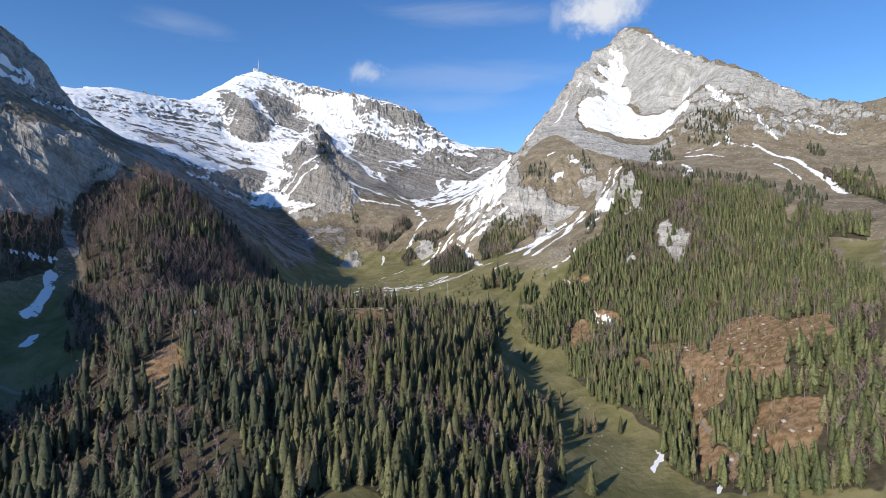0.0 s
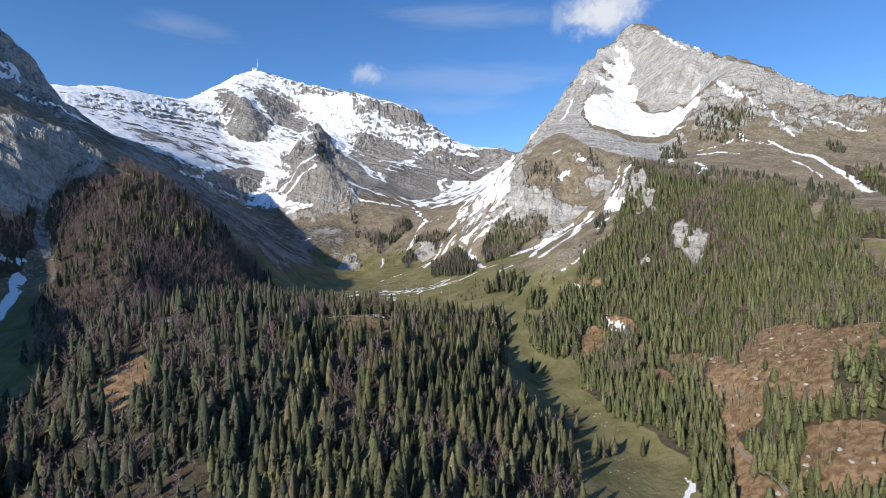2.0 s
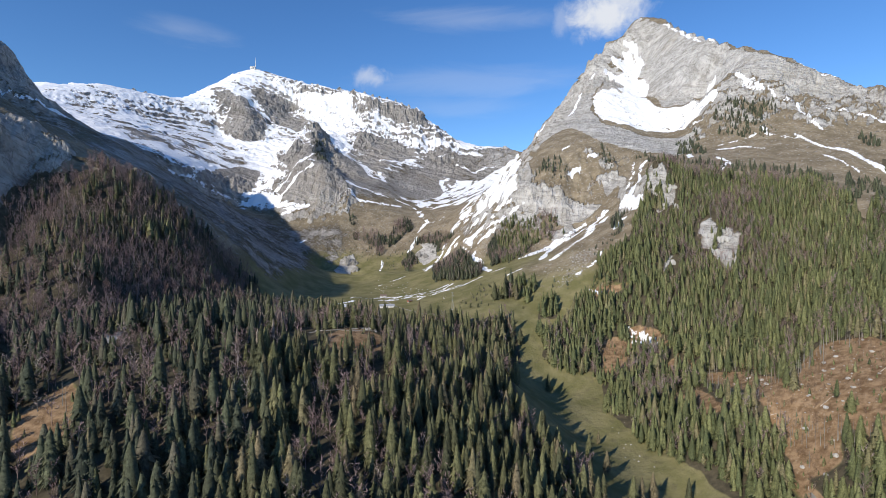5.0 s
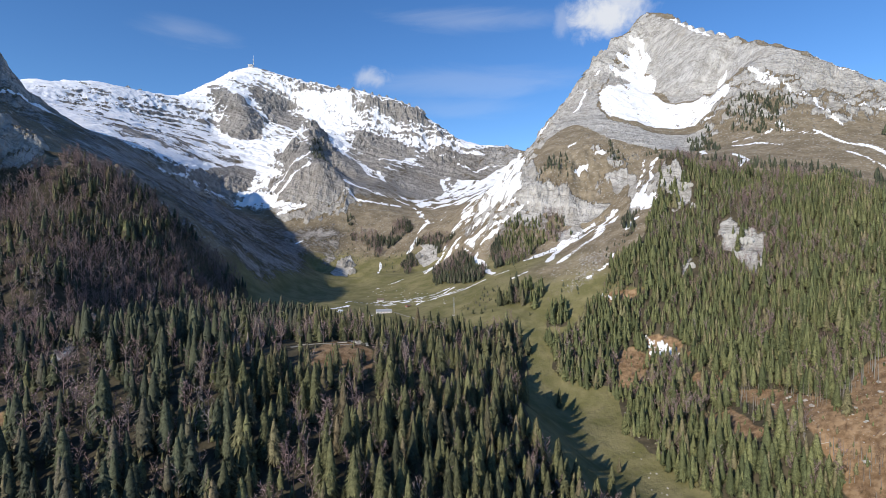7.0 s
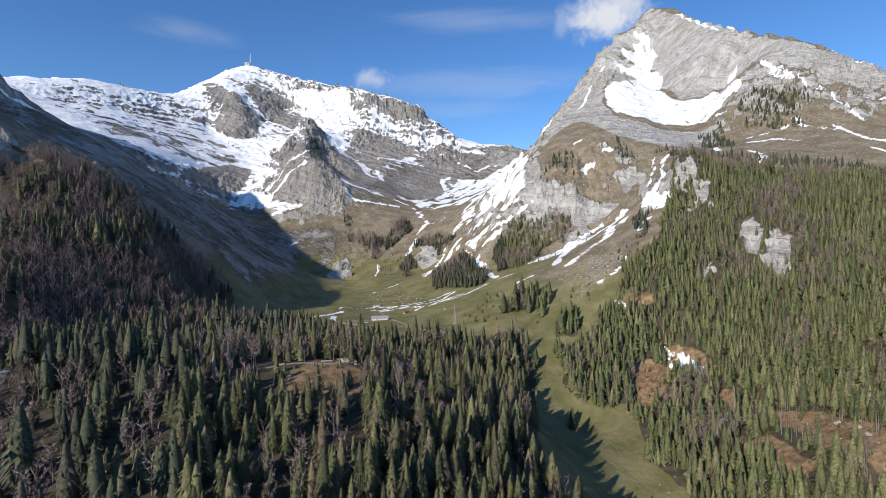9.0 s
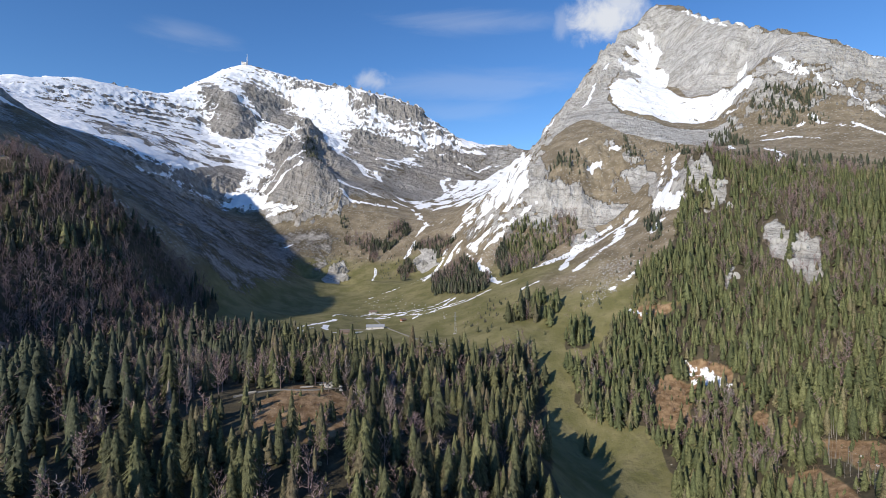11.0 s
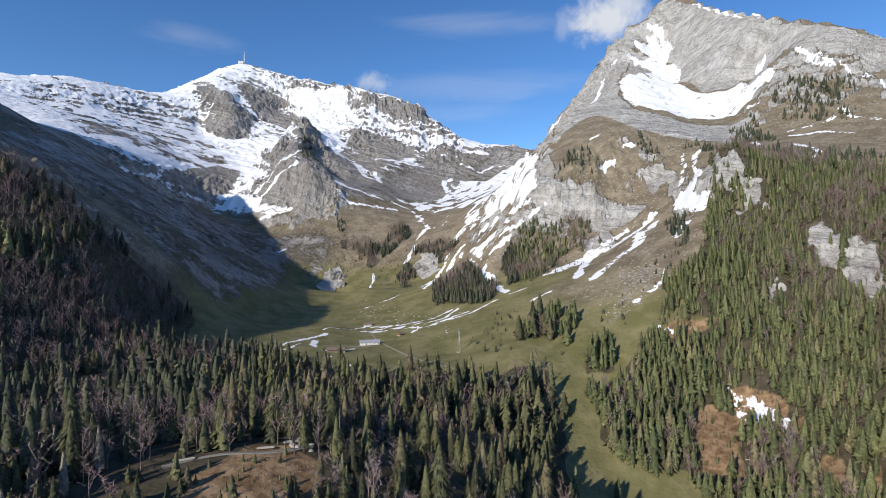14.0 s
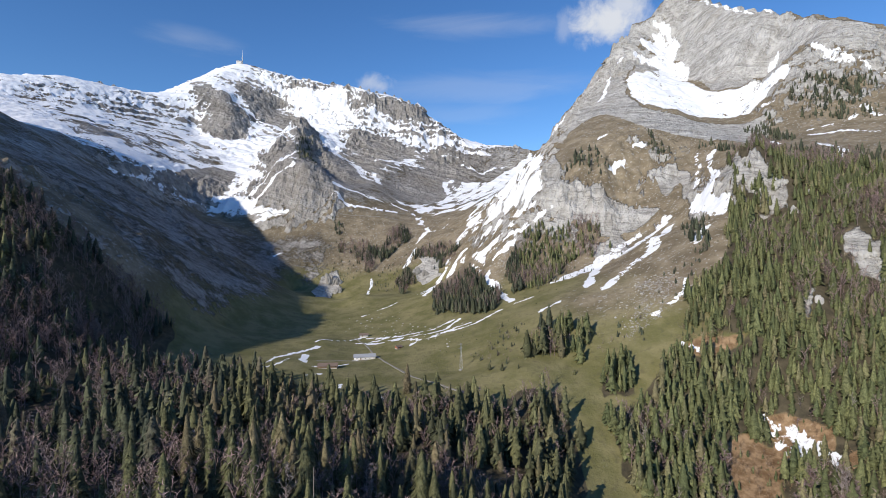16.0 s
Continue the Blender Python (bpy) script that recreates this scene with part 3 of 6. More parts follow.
forest("right slope", [(492, 1343), (377, 1103), (306, 1013), (233, 946), (187, 903), (140, 871), (129, 828), (195, 790), (183, 690), (214, 588), (233, 511), (213, 455), (231, 386), (292, 321), (518, 580), (542, 665), (579, 743), (607, 861), (618, 898), (668, 1042), (613, 1048), (600, 1115), (551, 1104), (556, 1182), (493, 1158)], 6.6)
forest("upper belt", [(642, 906), (664, 879), (666, 843), (681, 799), (617, 728), (609, 760), (597, 789), (592, 833)], 7)
forest("ridge belt", [(898, 1179), (915, 1104), (894, 1007), (767, 863), (850, 992), (872, 1077), (866, 1143)], 9)
scrub("slab foot pines", [(725, 1491), (779, 1531), (820, 1482), (826, 1405), (781, 1367), (748, 1421)])
meadow("upper meadow", [(598, 758), (610, 729), (629, 706), (545, 610), (544, 663)])
scrub("forest head pines", [(496, 1435), (555, 1239), (627, 1164), (719, 1123), (663, 949), (627, 920), (676, 1094), (577, 1118), (526, 1204), (486, 1383)])
scrub("brown flank pines", [(726, 1076), (817, 1100), (699, 898), (656, 910)])
clearing("felled slope", [(291, 703), (323, 684), (319, 605), (380, 647), (408, 619), (406, 579), (435, 543), (408, 506), (372, 489), (351, 502), (324, 470), (310, 495), (300, 533), (286, 565), (275, 623)])
clearing("felled low", [(293, 465), (310, 446), (326, 419), (305, 389), (284, 373), (265, 396), (264, 424)])
clearing("felled road", [(293, 580), (309, 530), (291, 500), (266, 506), (251, 455), (253, 420), (246, 401), (218, 428), (240, 471), (259, 520)])
clearing("felled edge", [(243, 686), (270, 678), (265, 601), (251, 611)])
clearing("hill slide", [(-112, 604), (-97, 627), (-76, 637), (-64, 620), (-64, 596), (-79, 575), (-96, 566), (-108, 578)])
clearing("orange slide", [(-289, 463), (-278, 502), (-245, 470), (-236, 434), (-267, 435)])
clearing("felled mid", [(222, 846), (248, 853), (265, 837), (270, 818), (245, 801), (228, 773), (198, 786), (210, 818)])
clearing("felled strip", [(292, 807), (300, 804), (289, 787), (272, 774)])
clearing("felled strip low", [(290, 772), (297, 762), (286, 740), (270, 733), (272, 752)])
clearing("felled gap", [(292, 699), (301, 696), (284, 674), (280, 686)])
clearing("felled strip two", [(297, 744), (305, 740), (282, 708), (270, 702)])
clearing("rust bank", [(222, 937), (243, 941), (281, 920), (273, 916), (226, 922)])
clearing("snow bank", [(262, 862), (280, 855), (299, 831), (290, 813), (265, 831), (262, 852)])
drift("bank snow", 7, [(263, 861), (266, 850), (269, 838), (281, 830), (289, 814)])
drift("bank snow upper", 5, [(276, 848), (283, 838), (290, 828)])
drift("bank snow east", 4, [(300, 800), (307, 791)])
drift("bank snow low", 3, [(298, 782), (297, 773)])
drift("bank snow far", 3, [(317, 763), (312, 757)])
drift("rust snow", 3, [(226, 935), (238, 925), (246, 926)])
forest("knob", [(-622, 860), (-590, 916), (-535, 977), (-443, 943), (-333, 962), (-354, 808), (-380, 733), (-293, 530), (-328, 490), (-383, 520), (-487, 637), (-507, 702), (-585, 788)], 7.8)
forest("knob back", [(-610, 945), (-560, 1020), (-521, 1030), (-478, 1020), (-449, 1026), (-424, 1032), (-401, 1040), (-367, 1054), (-343, 1046), (-330, 1000), (-420, 950), (-500, 960)], 6.8)
forest("cliff foot", [(-644, 725), (-625, 762), (-596, 785), (-560, 733), (-549, 690), (-550, 648), (-556, 622)], 7.5)
forest("nose grove", [(99, 1308), (119, 1352), (142, 1375), (174, 1354), (218, 1352), (259, 1344), (273, 1323), (254, 1275), (217, 1273), (168, 1252), (146, 1227), (95, 1230)], 5.8)
forest("head grove one", [(-328, 1866), (-287, 1894), (-242, 1855), (-206, 1820), (-202, 1742), (-229, 1735), (-268, 1792), (-318, 1836)], 5.8)
forest("head grove low", [(-138, 1663), (-116, 1718), (-90, 1692), (-94, 1642), (-112, 1534)], 5.8)
forest("head grove brown", [(-206, 1814), (-183, 1942), (-145, 1965), (-116, 1897), (-162, 1818), (-191, 1764)], 5.8)
forest("head grove two", [(-106, 1760), (-87, 1802), (-35, 1769), (-6, 1773), (18, 1709), (7, 1663), (-26, 1666), (-54, 1726)], 5.8)
forest("head grove three", [(-41, 1376), (0, 1395), (31, 1397), (56, 1299), (80, 1255), (72, 1175), (32, 1174), (0, 1258), (-36, 1256)], 6.2)
forest("fan grove", [(77, 955), (86, 998), (103, 1025), (123, 1028), (135, 994), (154, 997), (153, 980), (142, 971), (133, 949), (123, 942), (118, 959), (98, 959)], 5.8)
forest("fan grove east", [(138, 909), (160, 936), (173, 935), (165, 896), (139, 896)], 5.8)
scrub("brown slope pines", [(773, 1592), (821, 1564), (892, 1506), (866, 1433), (784, 1461), (746, 1516)])
scrub("brown slope pines east", [(925, 1158), (940, 1099), (888, 1000), (785, 884), (857, 1028)])
scrub("bench pines", [(-379, 1975), (-318, 1960), (-318, 1925), (-349, 1905)])
scrub("nose pines", [(230, 1450), (262, 1500), (305, 1505), (322, 1460), (300, 1408), (280, 1412)])
scrub("nose pines two", [(398, 1480), (424, 1520), (436, 1488), (424, 1420), (412, 1385), (404, 1420)])
scrub("bowl pines", [(638, 1543), (702, 1551), (623, 1358), (587, 1400)])
scrub("middle nose pines", [(-605, 2391), (-592, 2571), (-487, 2246), (-512, 2137)])
scrub("gully pines", [(351, 1208), (363, 1150), (327, 1061), (302, 1060)])
scrub("brown far", [(958, 1314), (991, 1299), (918, 1219), (914, 1242)])
outcrop("slab", [(867, 2504), (921, 2485), (959, 2406), (970, 2184), (947, 1850), (978, 1687), (1014, 1623), (1079, 1557), (1141, 1511), (1105, 1473), (1034, 1490), (915, 1576), (873, 1667), (872, 1820), (787, 1858), (762, 2015), (832, 2330)])
outcrop("shoulder and bowl cliff", [(832, 2466), (762, 2414), (662, 2255), (558, 2022), (484, 1831), (475, 1675), (518, 1646), (572, 1607), (656, 1569), (692, 1559), (667, 1473), (560, 1355), (537, 1400), (501, 1419), (480, 1487), (430, 1525), (404, 1607), (375, 1694), (330, 1692), (277, 1644), (300, 1800), (388, 2259), (451, 2165), (527, 2239), (640, 2400), (760, 2488)])
outcrop("bowl rim", [(870, 2440), (862, 2300), (812, 2210), (812, 2100), (772, 2020), (742, 1880), (790, 1800), (840, 1750), (890, 1800), (905, 2000), (905, 2300)])
outcrop("bowl side", [(690, 2290), (740, 2250), (700, 2120), (640, 2040), (560, 2010), (600, 2100), (640, 2220)])
outcrop("nose corner", [(376, 1419), (425, 1367), (396, 1237), (375, 1340)])
outcrop("nose cliff", [(236, 1600), (220, 1438), (252, 1396), (289, 1358), (329, 1341), (362, 1310), (343, 1294), (289, 1298), (256, 1336), (225, 1371), (185, 1406), (181, 1468)])
turf("nose turf", [(280, 1603), (362, 1523), (399, 1439), (414, 1389), (375, 1412), (334, 1354), (292, 1370), (252, 1398), (229, 1447), (238, 1523)])
turf("gully turf", [(386, 1322), (415, 1350), (389, 1259), (363, 1201), (314, 1138), (333, 1237)])
outcrop("forest crag low", [(345, 927), (364, 942), (373, 941), (347, 916), (338, 912)])
outcrop("forest crag west", [(424, 1138), (448, 1127), (434, 1084), (402, 1067), (404, 1099)])
outcrop("forest crag east", [(430, 1003), (449, 1004), (434, 970), (444, 956), (423, 931), (406, 935), (411, 962)])
outcrop("forest crag", [(431, 979), (450, 975), (459, 944), (432, 895), (409, 884), (413, 917)])
outcrop("forest crag upper", [(432, 1190), (453, 1174), (452, 1122), (422, 1061), (404, 1094)])
outcrop("left cliff", [(-703, 796), (-674, 826), (-690, 965), (-625, 932), (-617, 874), (-610, 805), (-597, 769), (-598, 728), (-610, 686)])
outcrop("left head", [(-1224, 1393), (-1200, 1439), (-1165, 1458), (-1118, 1449), (-1060, 1397), (-1110, 1363), (-1179, 1394)])
outcrop("hill crag", [(-356, 665), (-378, 739), (-367, 740), (-281, 555), (-288, 542)])
outcrop("head crag", [(-106, 1727), (-63, 1737), (-36, 1650), (-82, 1632)])
outcrop("wall toe crag", [(-356, 1742), (-317, 1764), (-284, 1686), (-282, 1538), (-344, 1670)])
scree("run out", [(201, 1032), (235, 1070), (268, 1066), (274, 1032), (232, 994), (189, 964), (177, 972)])
scree("gully scree", [(312, 1090), (363, 1163), (364, 1135), (326, 1083)])
scree("corrie scree", [(71, 1348), (120, 1393), (182, 1386), (149, 1366), (106, 1314)])
bare("tower", [(-1187, 3023), (-1098, 2995), (-1006, 2924), (-968, 2819), (-1010, 2729), (-1060, 2721), (-1190, 2807), (-1215, 2862), (-1191, 2939)])
bare("summit face", [(-1385, 3073), (-1346, 3101), (-1215, 3037), (-1167, 2954), (-1231, 2938), (-1332, 2983)])
bare("upper band", [(-1187, 3171), (-1052, 3265), (-965, 3269), (-820, 3108), (-814, 2918), (-959, 2996), (-1079, 3050)])
bare("crest wall", [(-468, 3178), (-323, 3210), (-170, 3162), (-82, 3070), (-163, 3042), (-289, 3064), (-415, 3105), (-522, 3128)])
bare("grey face", [(-503, 2900), (-406, 2912), (-287, 2876), (-152, 2843), (-246, 2647), (-300, 2536), (-340, 2477), (-465, 2699), (-500, 2709)])
bare("middle nose", [(-797, 3060), (-601, 2678), (-504, 2561), (-415, 2530), (-299, 2297), (-371, 2070), (-438, 2014), (-506, 2029), (-653, 2196), (-819, 2545), (-705, 2499), (-617, 2425)])
bare("brown flank", [(-97, 2857), (34, 2759), (82, 2606), (-3, 2367), (-118, 2248), (-196, 2242), (-250, 2397), (-141, 2655)])
snowfield("central snow", [(-995, 2692), (-864, 2830), (-673, 2567), (-720, 2549), (-829, 2575), (-803, 2411), (-686, 2210), (-716, 2140), (-809, 2097), (-785, 2173), (-807, 2302), (-967, 2539)])
snowfield("crest snow", [(-1174, 3365), (-612, 3266), (-546, 3132), (-457, 2989), (-551, 2960), (-611, 2877), (-500, 2709), (-555, 2635), (-774, 3058), (-951, 3290), (-1083, 3296)])
drift("crest run", 16, [(-472, 3076), (-302, 3015), (-140, 2956), (18, 2935), (189, 2912)])
drift("crest run low", 12, [(-417, 2988), (-235, 2917), (-77, 2882)])
drift("grey foot", 12, [(-332, 2636), (-230, 2676), (-127, 2684)])
drift("grey foot low", 10, [(-329, 2507), (-280, 2381), (-349, 2423)])
drift("flank bowl", 14, [(-26, 2563), (-3, 2419), (80, 2542), (109, 2445)])
drift("bowl run", 12, [(-192, 2198), (-127, 2187), (-60, 2266), (14, 2331)])
drift("terrace run", 9, [(-393, 2106), (-317, 2141), (-236, 2141)])
drift("terrace run low", 8, [(-393, 2049), (-290, 2052), (-190, 2093)])
drift("nose gully", 10, [(-557, 2268), (-618, 2178), (-655, 2120), (-700, 2099)])
drift("nose gully two", 6, [(-570, 2114), (-614, 2100)])
drift("tower foot", 10, [(-999, 2896), (-926, 2902), (-874, 2861)])
drift("foot run", 8, [(-746, 2076), (-617, 2010), (-510, 1998)])
drift("foot run two", 6, [(-609, 1987), (-563, 2003)])
drift("col run", 10, [(51, 2763), (141, 2695), (259, 2802)])
drift("col run low", 12, [(-108, 2072), (-3, 2183), (151, 2374)])
bare("nose front", [(-672, 2089), (-608, 2116), (-548, 2116), (-456, 2077), (-420, 2015), (-533, 2009), (-639, 2019)])
bare("low rocks", [(-933, 2148), (-904, 2324), (-808, 2351), (-732, 2199), (-779, 2123), (-862, 2035), (-908, 2063)])
bare("west band low", [(-1178, 1954), (-1223, 2140), (-1152, 2179), (-1118, 2018), (-1128, 1912)])
drift("fan run", 9, [(121, 1488), (87, 1624), (38, 1670), (6, 1663), (-30, 1475)])
drift("fan run two", 6, [(121, 1420), (81, 1432), (47, 1438)])
drift("fan run three", 5, [(38, 1418), (65, 1325), (88, 1194)])
drift("great gully", 9, [(354, 1273), (290, 1238), (239, 1250), (188, 1135)])
drift("great gully west", 8, [(288, 1272), (228, 1257), (155, 1224)])
drift("meadow streak", 3.5, [(-54, 1434), (-112, 1417), (-164, 1353)])
drift("meadow streak two", 3, [(3, 1199), (-48, 1178), (-100, 1181), (-140, 1158)])
drift("meadow streak three", 2.5, [(22, 1155), (-21, 1143), (-63, 1124)])
drift("forest foot upper", 4, [(263, 1012), (244, 995)])
drift("head run", 5, [(8, 1947), (-87, 1852), (-113, 1807)])
drift("head run two", 7, [(-115, 2103), (-66, 1906), (-23, 1907)])
drift("head run three", 4, [(-206, 1711), (-185, 1500)])
drift("slope fleck", 3, [(116, 1170), (91, 1170)])
drift("slope fleck two", 3, [(139, 1097), (112, 1086)])
drift("wall fleck", 3, [(-481, 1782), (-470, 1815)])
drift("fan fleck", 5, [(79, 1829), (42, 1798), (13, 1759)])
drift("fan fleck two", 4, [(93, 1423), (60, 1429)])
drift("head gully", 6, [(494, 1382), (470, 1345), (445, 1300), (420, 1240), (398, 1205)])
drift("head gully side", 5, [(468, 1402), (455, 1350), (428, 1318), (405, 1280)])
drift("head gully low", 9, [(383, 1230), (383, 1173)])
outcrop("forest wall", [(432, 1206), (439, 1184), (400, 1118), (396, 1135)])
outcrop("forest wall two", [(410, 1117), (437, 1115), (413, 1065), (386, 1066)])
outcrop("forest wall three", [(430, 1009), (451, 1004), (450, 980), (410, 975)])
outcrop("forest wall four", [(440, 963), (461, 961), (419, 902), (412, 924)])
outcrop("forest wall five", [(461, 951), (474, 950), (417, 883), (408, 890)])
outcrop("forest rib", [(357, 939), (374, 941), (342, 911), (338, 913)])
outcrop("grove crag", [(-93, 1768), (-36, 1727), (-29, 1631), (-77, 1673)])
outcrop("gully crag", [(245, 1310), (295, 1295), (281, 1203), (242, 1261)])
drift("low plateau one", 12, [(-1530, 2197), (-1293, 2099), (-1192, 2156)])
drift("low plateau two", 12, [(-1346, 2305), (-1173, 2317), (-1022, 2378)])
drift("low plateau three", 12, [(-1123, 2156), (-1027, 2264), (-929, 2342)])
drift("low plateau four", 8, [(-988, 2058), (-955, 2237)])
drift("low plateau five", 9, [(-846, 1665), (-923, 1975), (-950, 2168)])
drift("low plateau six", 12, [(-1474, 2318), (-1353, 2490), (-1187, 2577)])
drift("cliff foot snow", 2.6, [(-584, 655), (-568, 680), (-550, 705)])
outcrop("knob scar", [(-584, 765), (-578, 784), (-537, 735), (-541, 716)])
track("valley path", 2.2, [(-150, 1199), (-125, 1155), (-85, 1055), (-44, 975), (-1, 921), (25, 904)])
track("hut path", 1.8, [(-169, 1051), (-137, 1067), (-109, 1068)])
track("terrace path", 3, [(-647, 2008), (-507, 1995), (-327, 2003), (-193, 2025), (-102, 2047)])
track("dell road", 3.2, [(-385, 426), (-379, 442), (-366, 452), (-360, 457), (-379, 468), (-409, 479), (-435, 483)])
track("slide road", 1.9, [(-130, 606), (-118, 616), (-105, 621), (-94, 624), (-81, 630), (-72, 640)])
track("forest road", 2.4, [(234, 379), (248, 399), (254, 414), (259, 444), (260, 480), (263, 501)])
forest("wooded hill", [(98, 905), (100, 850), (95, 800), (87, 750), (81, 700), (70, 645), (62, 600), (66, 577), (88, 560), (106, 548), (116, 528), (118, 495), (104, 470), (110, 430), (88, 370), (40, 310), (0, 300), (-60, 330), (-90, 300), (-420, 300), (-440, 400), (-330, 520), (-380, 640), (-400, 780), (-420, 960), (-300, 1000), (-220, 940), (-130, 888), (-40, 885), (20, 880), (70, 905)], 9.6)


def inside(outline, x, y):
    """Which of the points lie within the closed outline."""
    found = np.zeros(np.shape(x), bool)
    for (ax, ay), (bx, by) in zip(outline, np.roll(outline, -1, 0)):
        if ay == by:
            continue
        found ^= ((ay > y) != (by > y)) & (x < (bx - ax) * (y - ay) / (by - ay) + ax)
    return found


def beside(line, x, y):
    """Distance to a line of several pieces."""
    best = np.full(np.shape(x), 1e9)
    for a, b in zip(line, line[1:]):
        d = b - a
        k = np.clip(((x - a[0]) * d[0] + (y - a[1]) * d[1]) / max(d @ d, 1e-6), 0, 1)
        best = np.minimum(best, np.hypot(x - a[0] - k * d[0], y - a[1] - k * d[1]))
    return best


def cover(kind, x, y, ragged=8.0):
    """1 within the zones of that kind, 0 outside, with ragged edges."""
    total = np.zeros(np.shape(x))
    wx = x + ragged * fractal(x, y, ragged * 4, 3, 81)
    wy = y + ragged * fractal(x, y, ragged * 4, 3, 87)
    for outline, width, more in ZONES.get(kind, []):
        lo, hi = outline.min(0) - 40 - width * 3, outline.max(0) + 40 + width * 3
        near = (x > lo[0]) & (x < hi[0]) & (y > lo[1]) & (y < hi[1])
        if not near.any():
            continue
        if width:
            v = 1 - smooth(0.55 * width, 1.25 * width, beside(outline, wx[near], wy[near]))
        else:
            hug = beside(np.vstack([outline, outline[:1]]), wx[near], wy[near])
            soft = 7.0 if kind == "snow" else 5.0
            v = smooth(-soft, soft, np.where(inside(outline, wx[near], wy[near]), hug, -hug))
        total[near] = np.maximum(total[near], v * (0.84 if width and kind == "snow" else 1.0))
    return total


# ---- the ground: one sheet from behind the start to far past the peaks ----
def steps(*spans):
    out = [spans[0][0]]
    for start, end, first, last in spans:
        at, k = start, first
        while at < end - 0.6 * k:
            at += k
            out.append(at)
            k = first + (last - first) * (at - start) / (end - start)
    return np.array(out)


rows_y = steps((-4000, 150, 500, 60), (150, 260, 20, 6), (260, 1100, 6.0, 6.5), (1100, 3650, 6.6, 8.0), (3650, 4700, 20, 120), (4700, 16000, 400, 2500))
side = steps((1.0, 5.0, 0.02, 0.9))[1:]
COLUMNS = 800
cols_u = np.concatenate([-side[::-1], np.linspace(-1, 1, COLUMNS), side])
gy, gu = np.meshgrid(rows_y, cols_u, indexing="ij")
gx = gu * (150 + 0.93 * np.log1p(np.exp(np.clip(gy / 120, -30, 60))) * 120)


def edge_slope(z):
    """Slope of a surface given on the sheet's own lattice."""
    zy, zu = np.gradient(z)
    yy = np.gradient(gy, axis=0)
    xu = np.gradient(gx, axis=1)
    xy = np.gradient(gx, axis=0)
    zx = zu / xu
    return np.hypot(zx, (zy - zx * xy) / yy), zx


smooth_z = membrane(gx, gy)
far_off = smooth(4200, 9000, np.hypot(gx, gy - 1500))
smooth_z = smooth_z * (1 - far_off) + far_off * (250 + 180 * fractal(gx, gy, 2600, 4, 5))
steep0, _ = edge_slope(smooth_z)
ground_z = smooth_z + relief(gx, gy, smooth_z, steep0) * (1 - far_off)
steep, lean_x = edge_slope(ground_z)


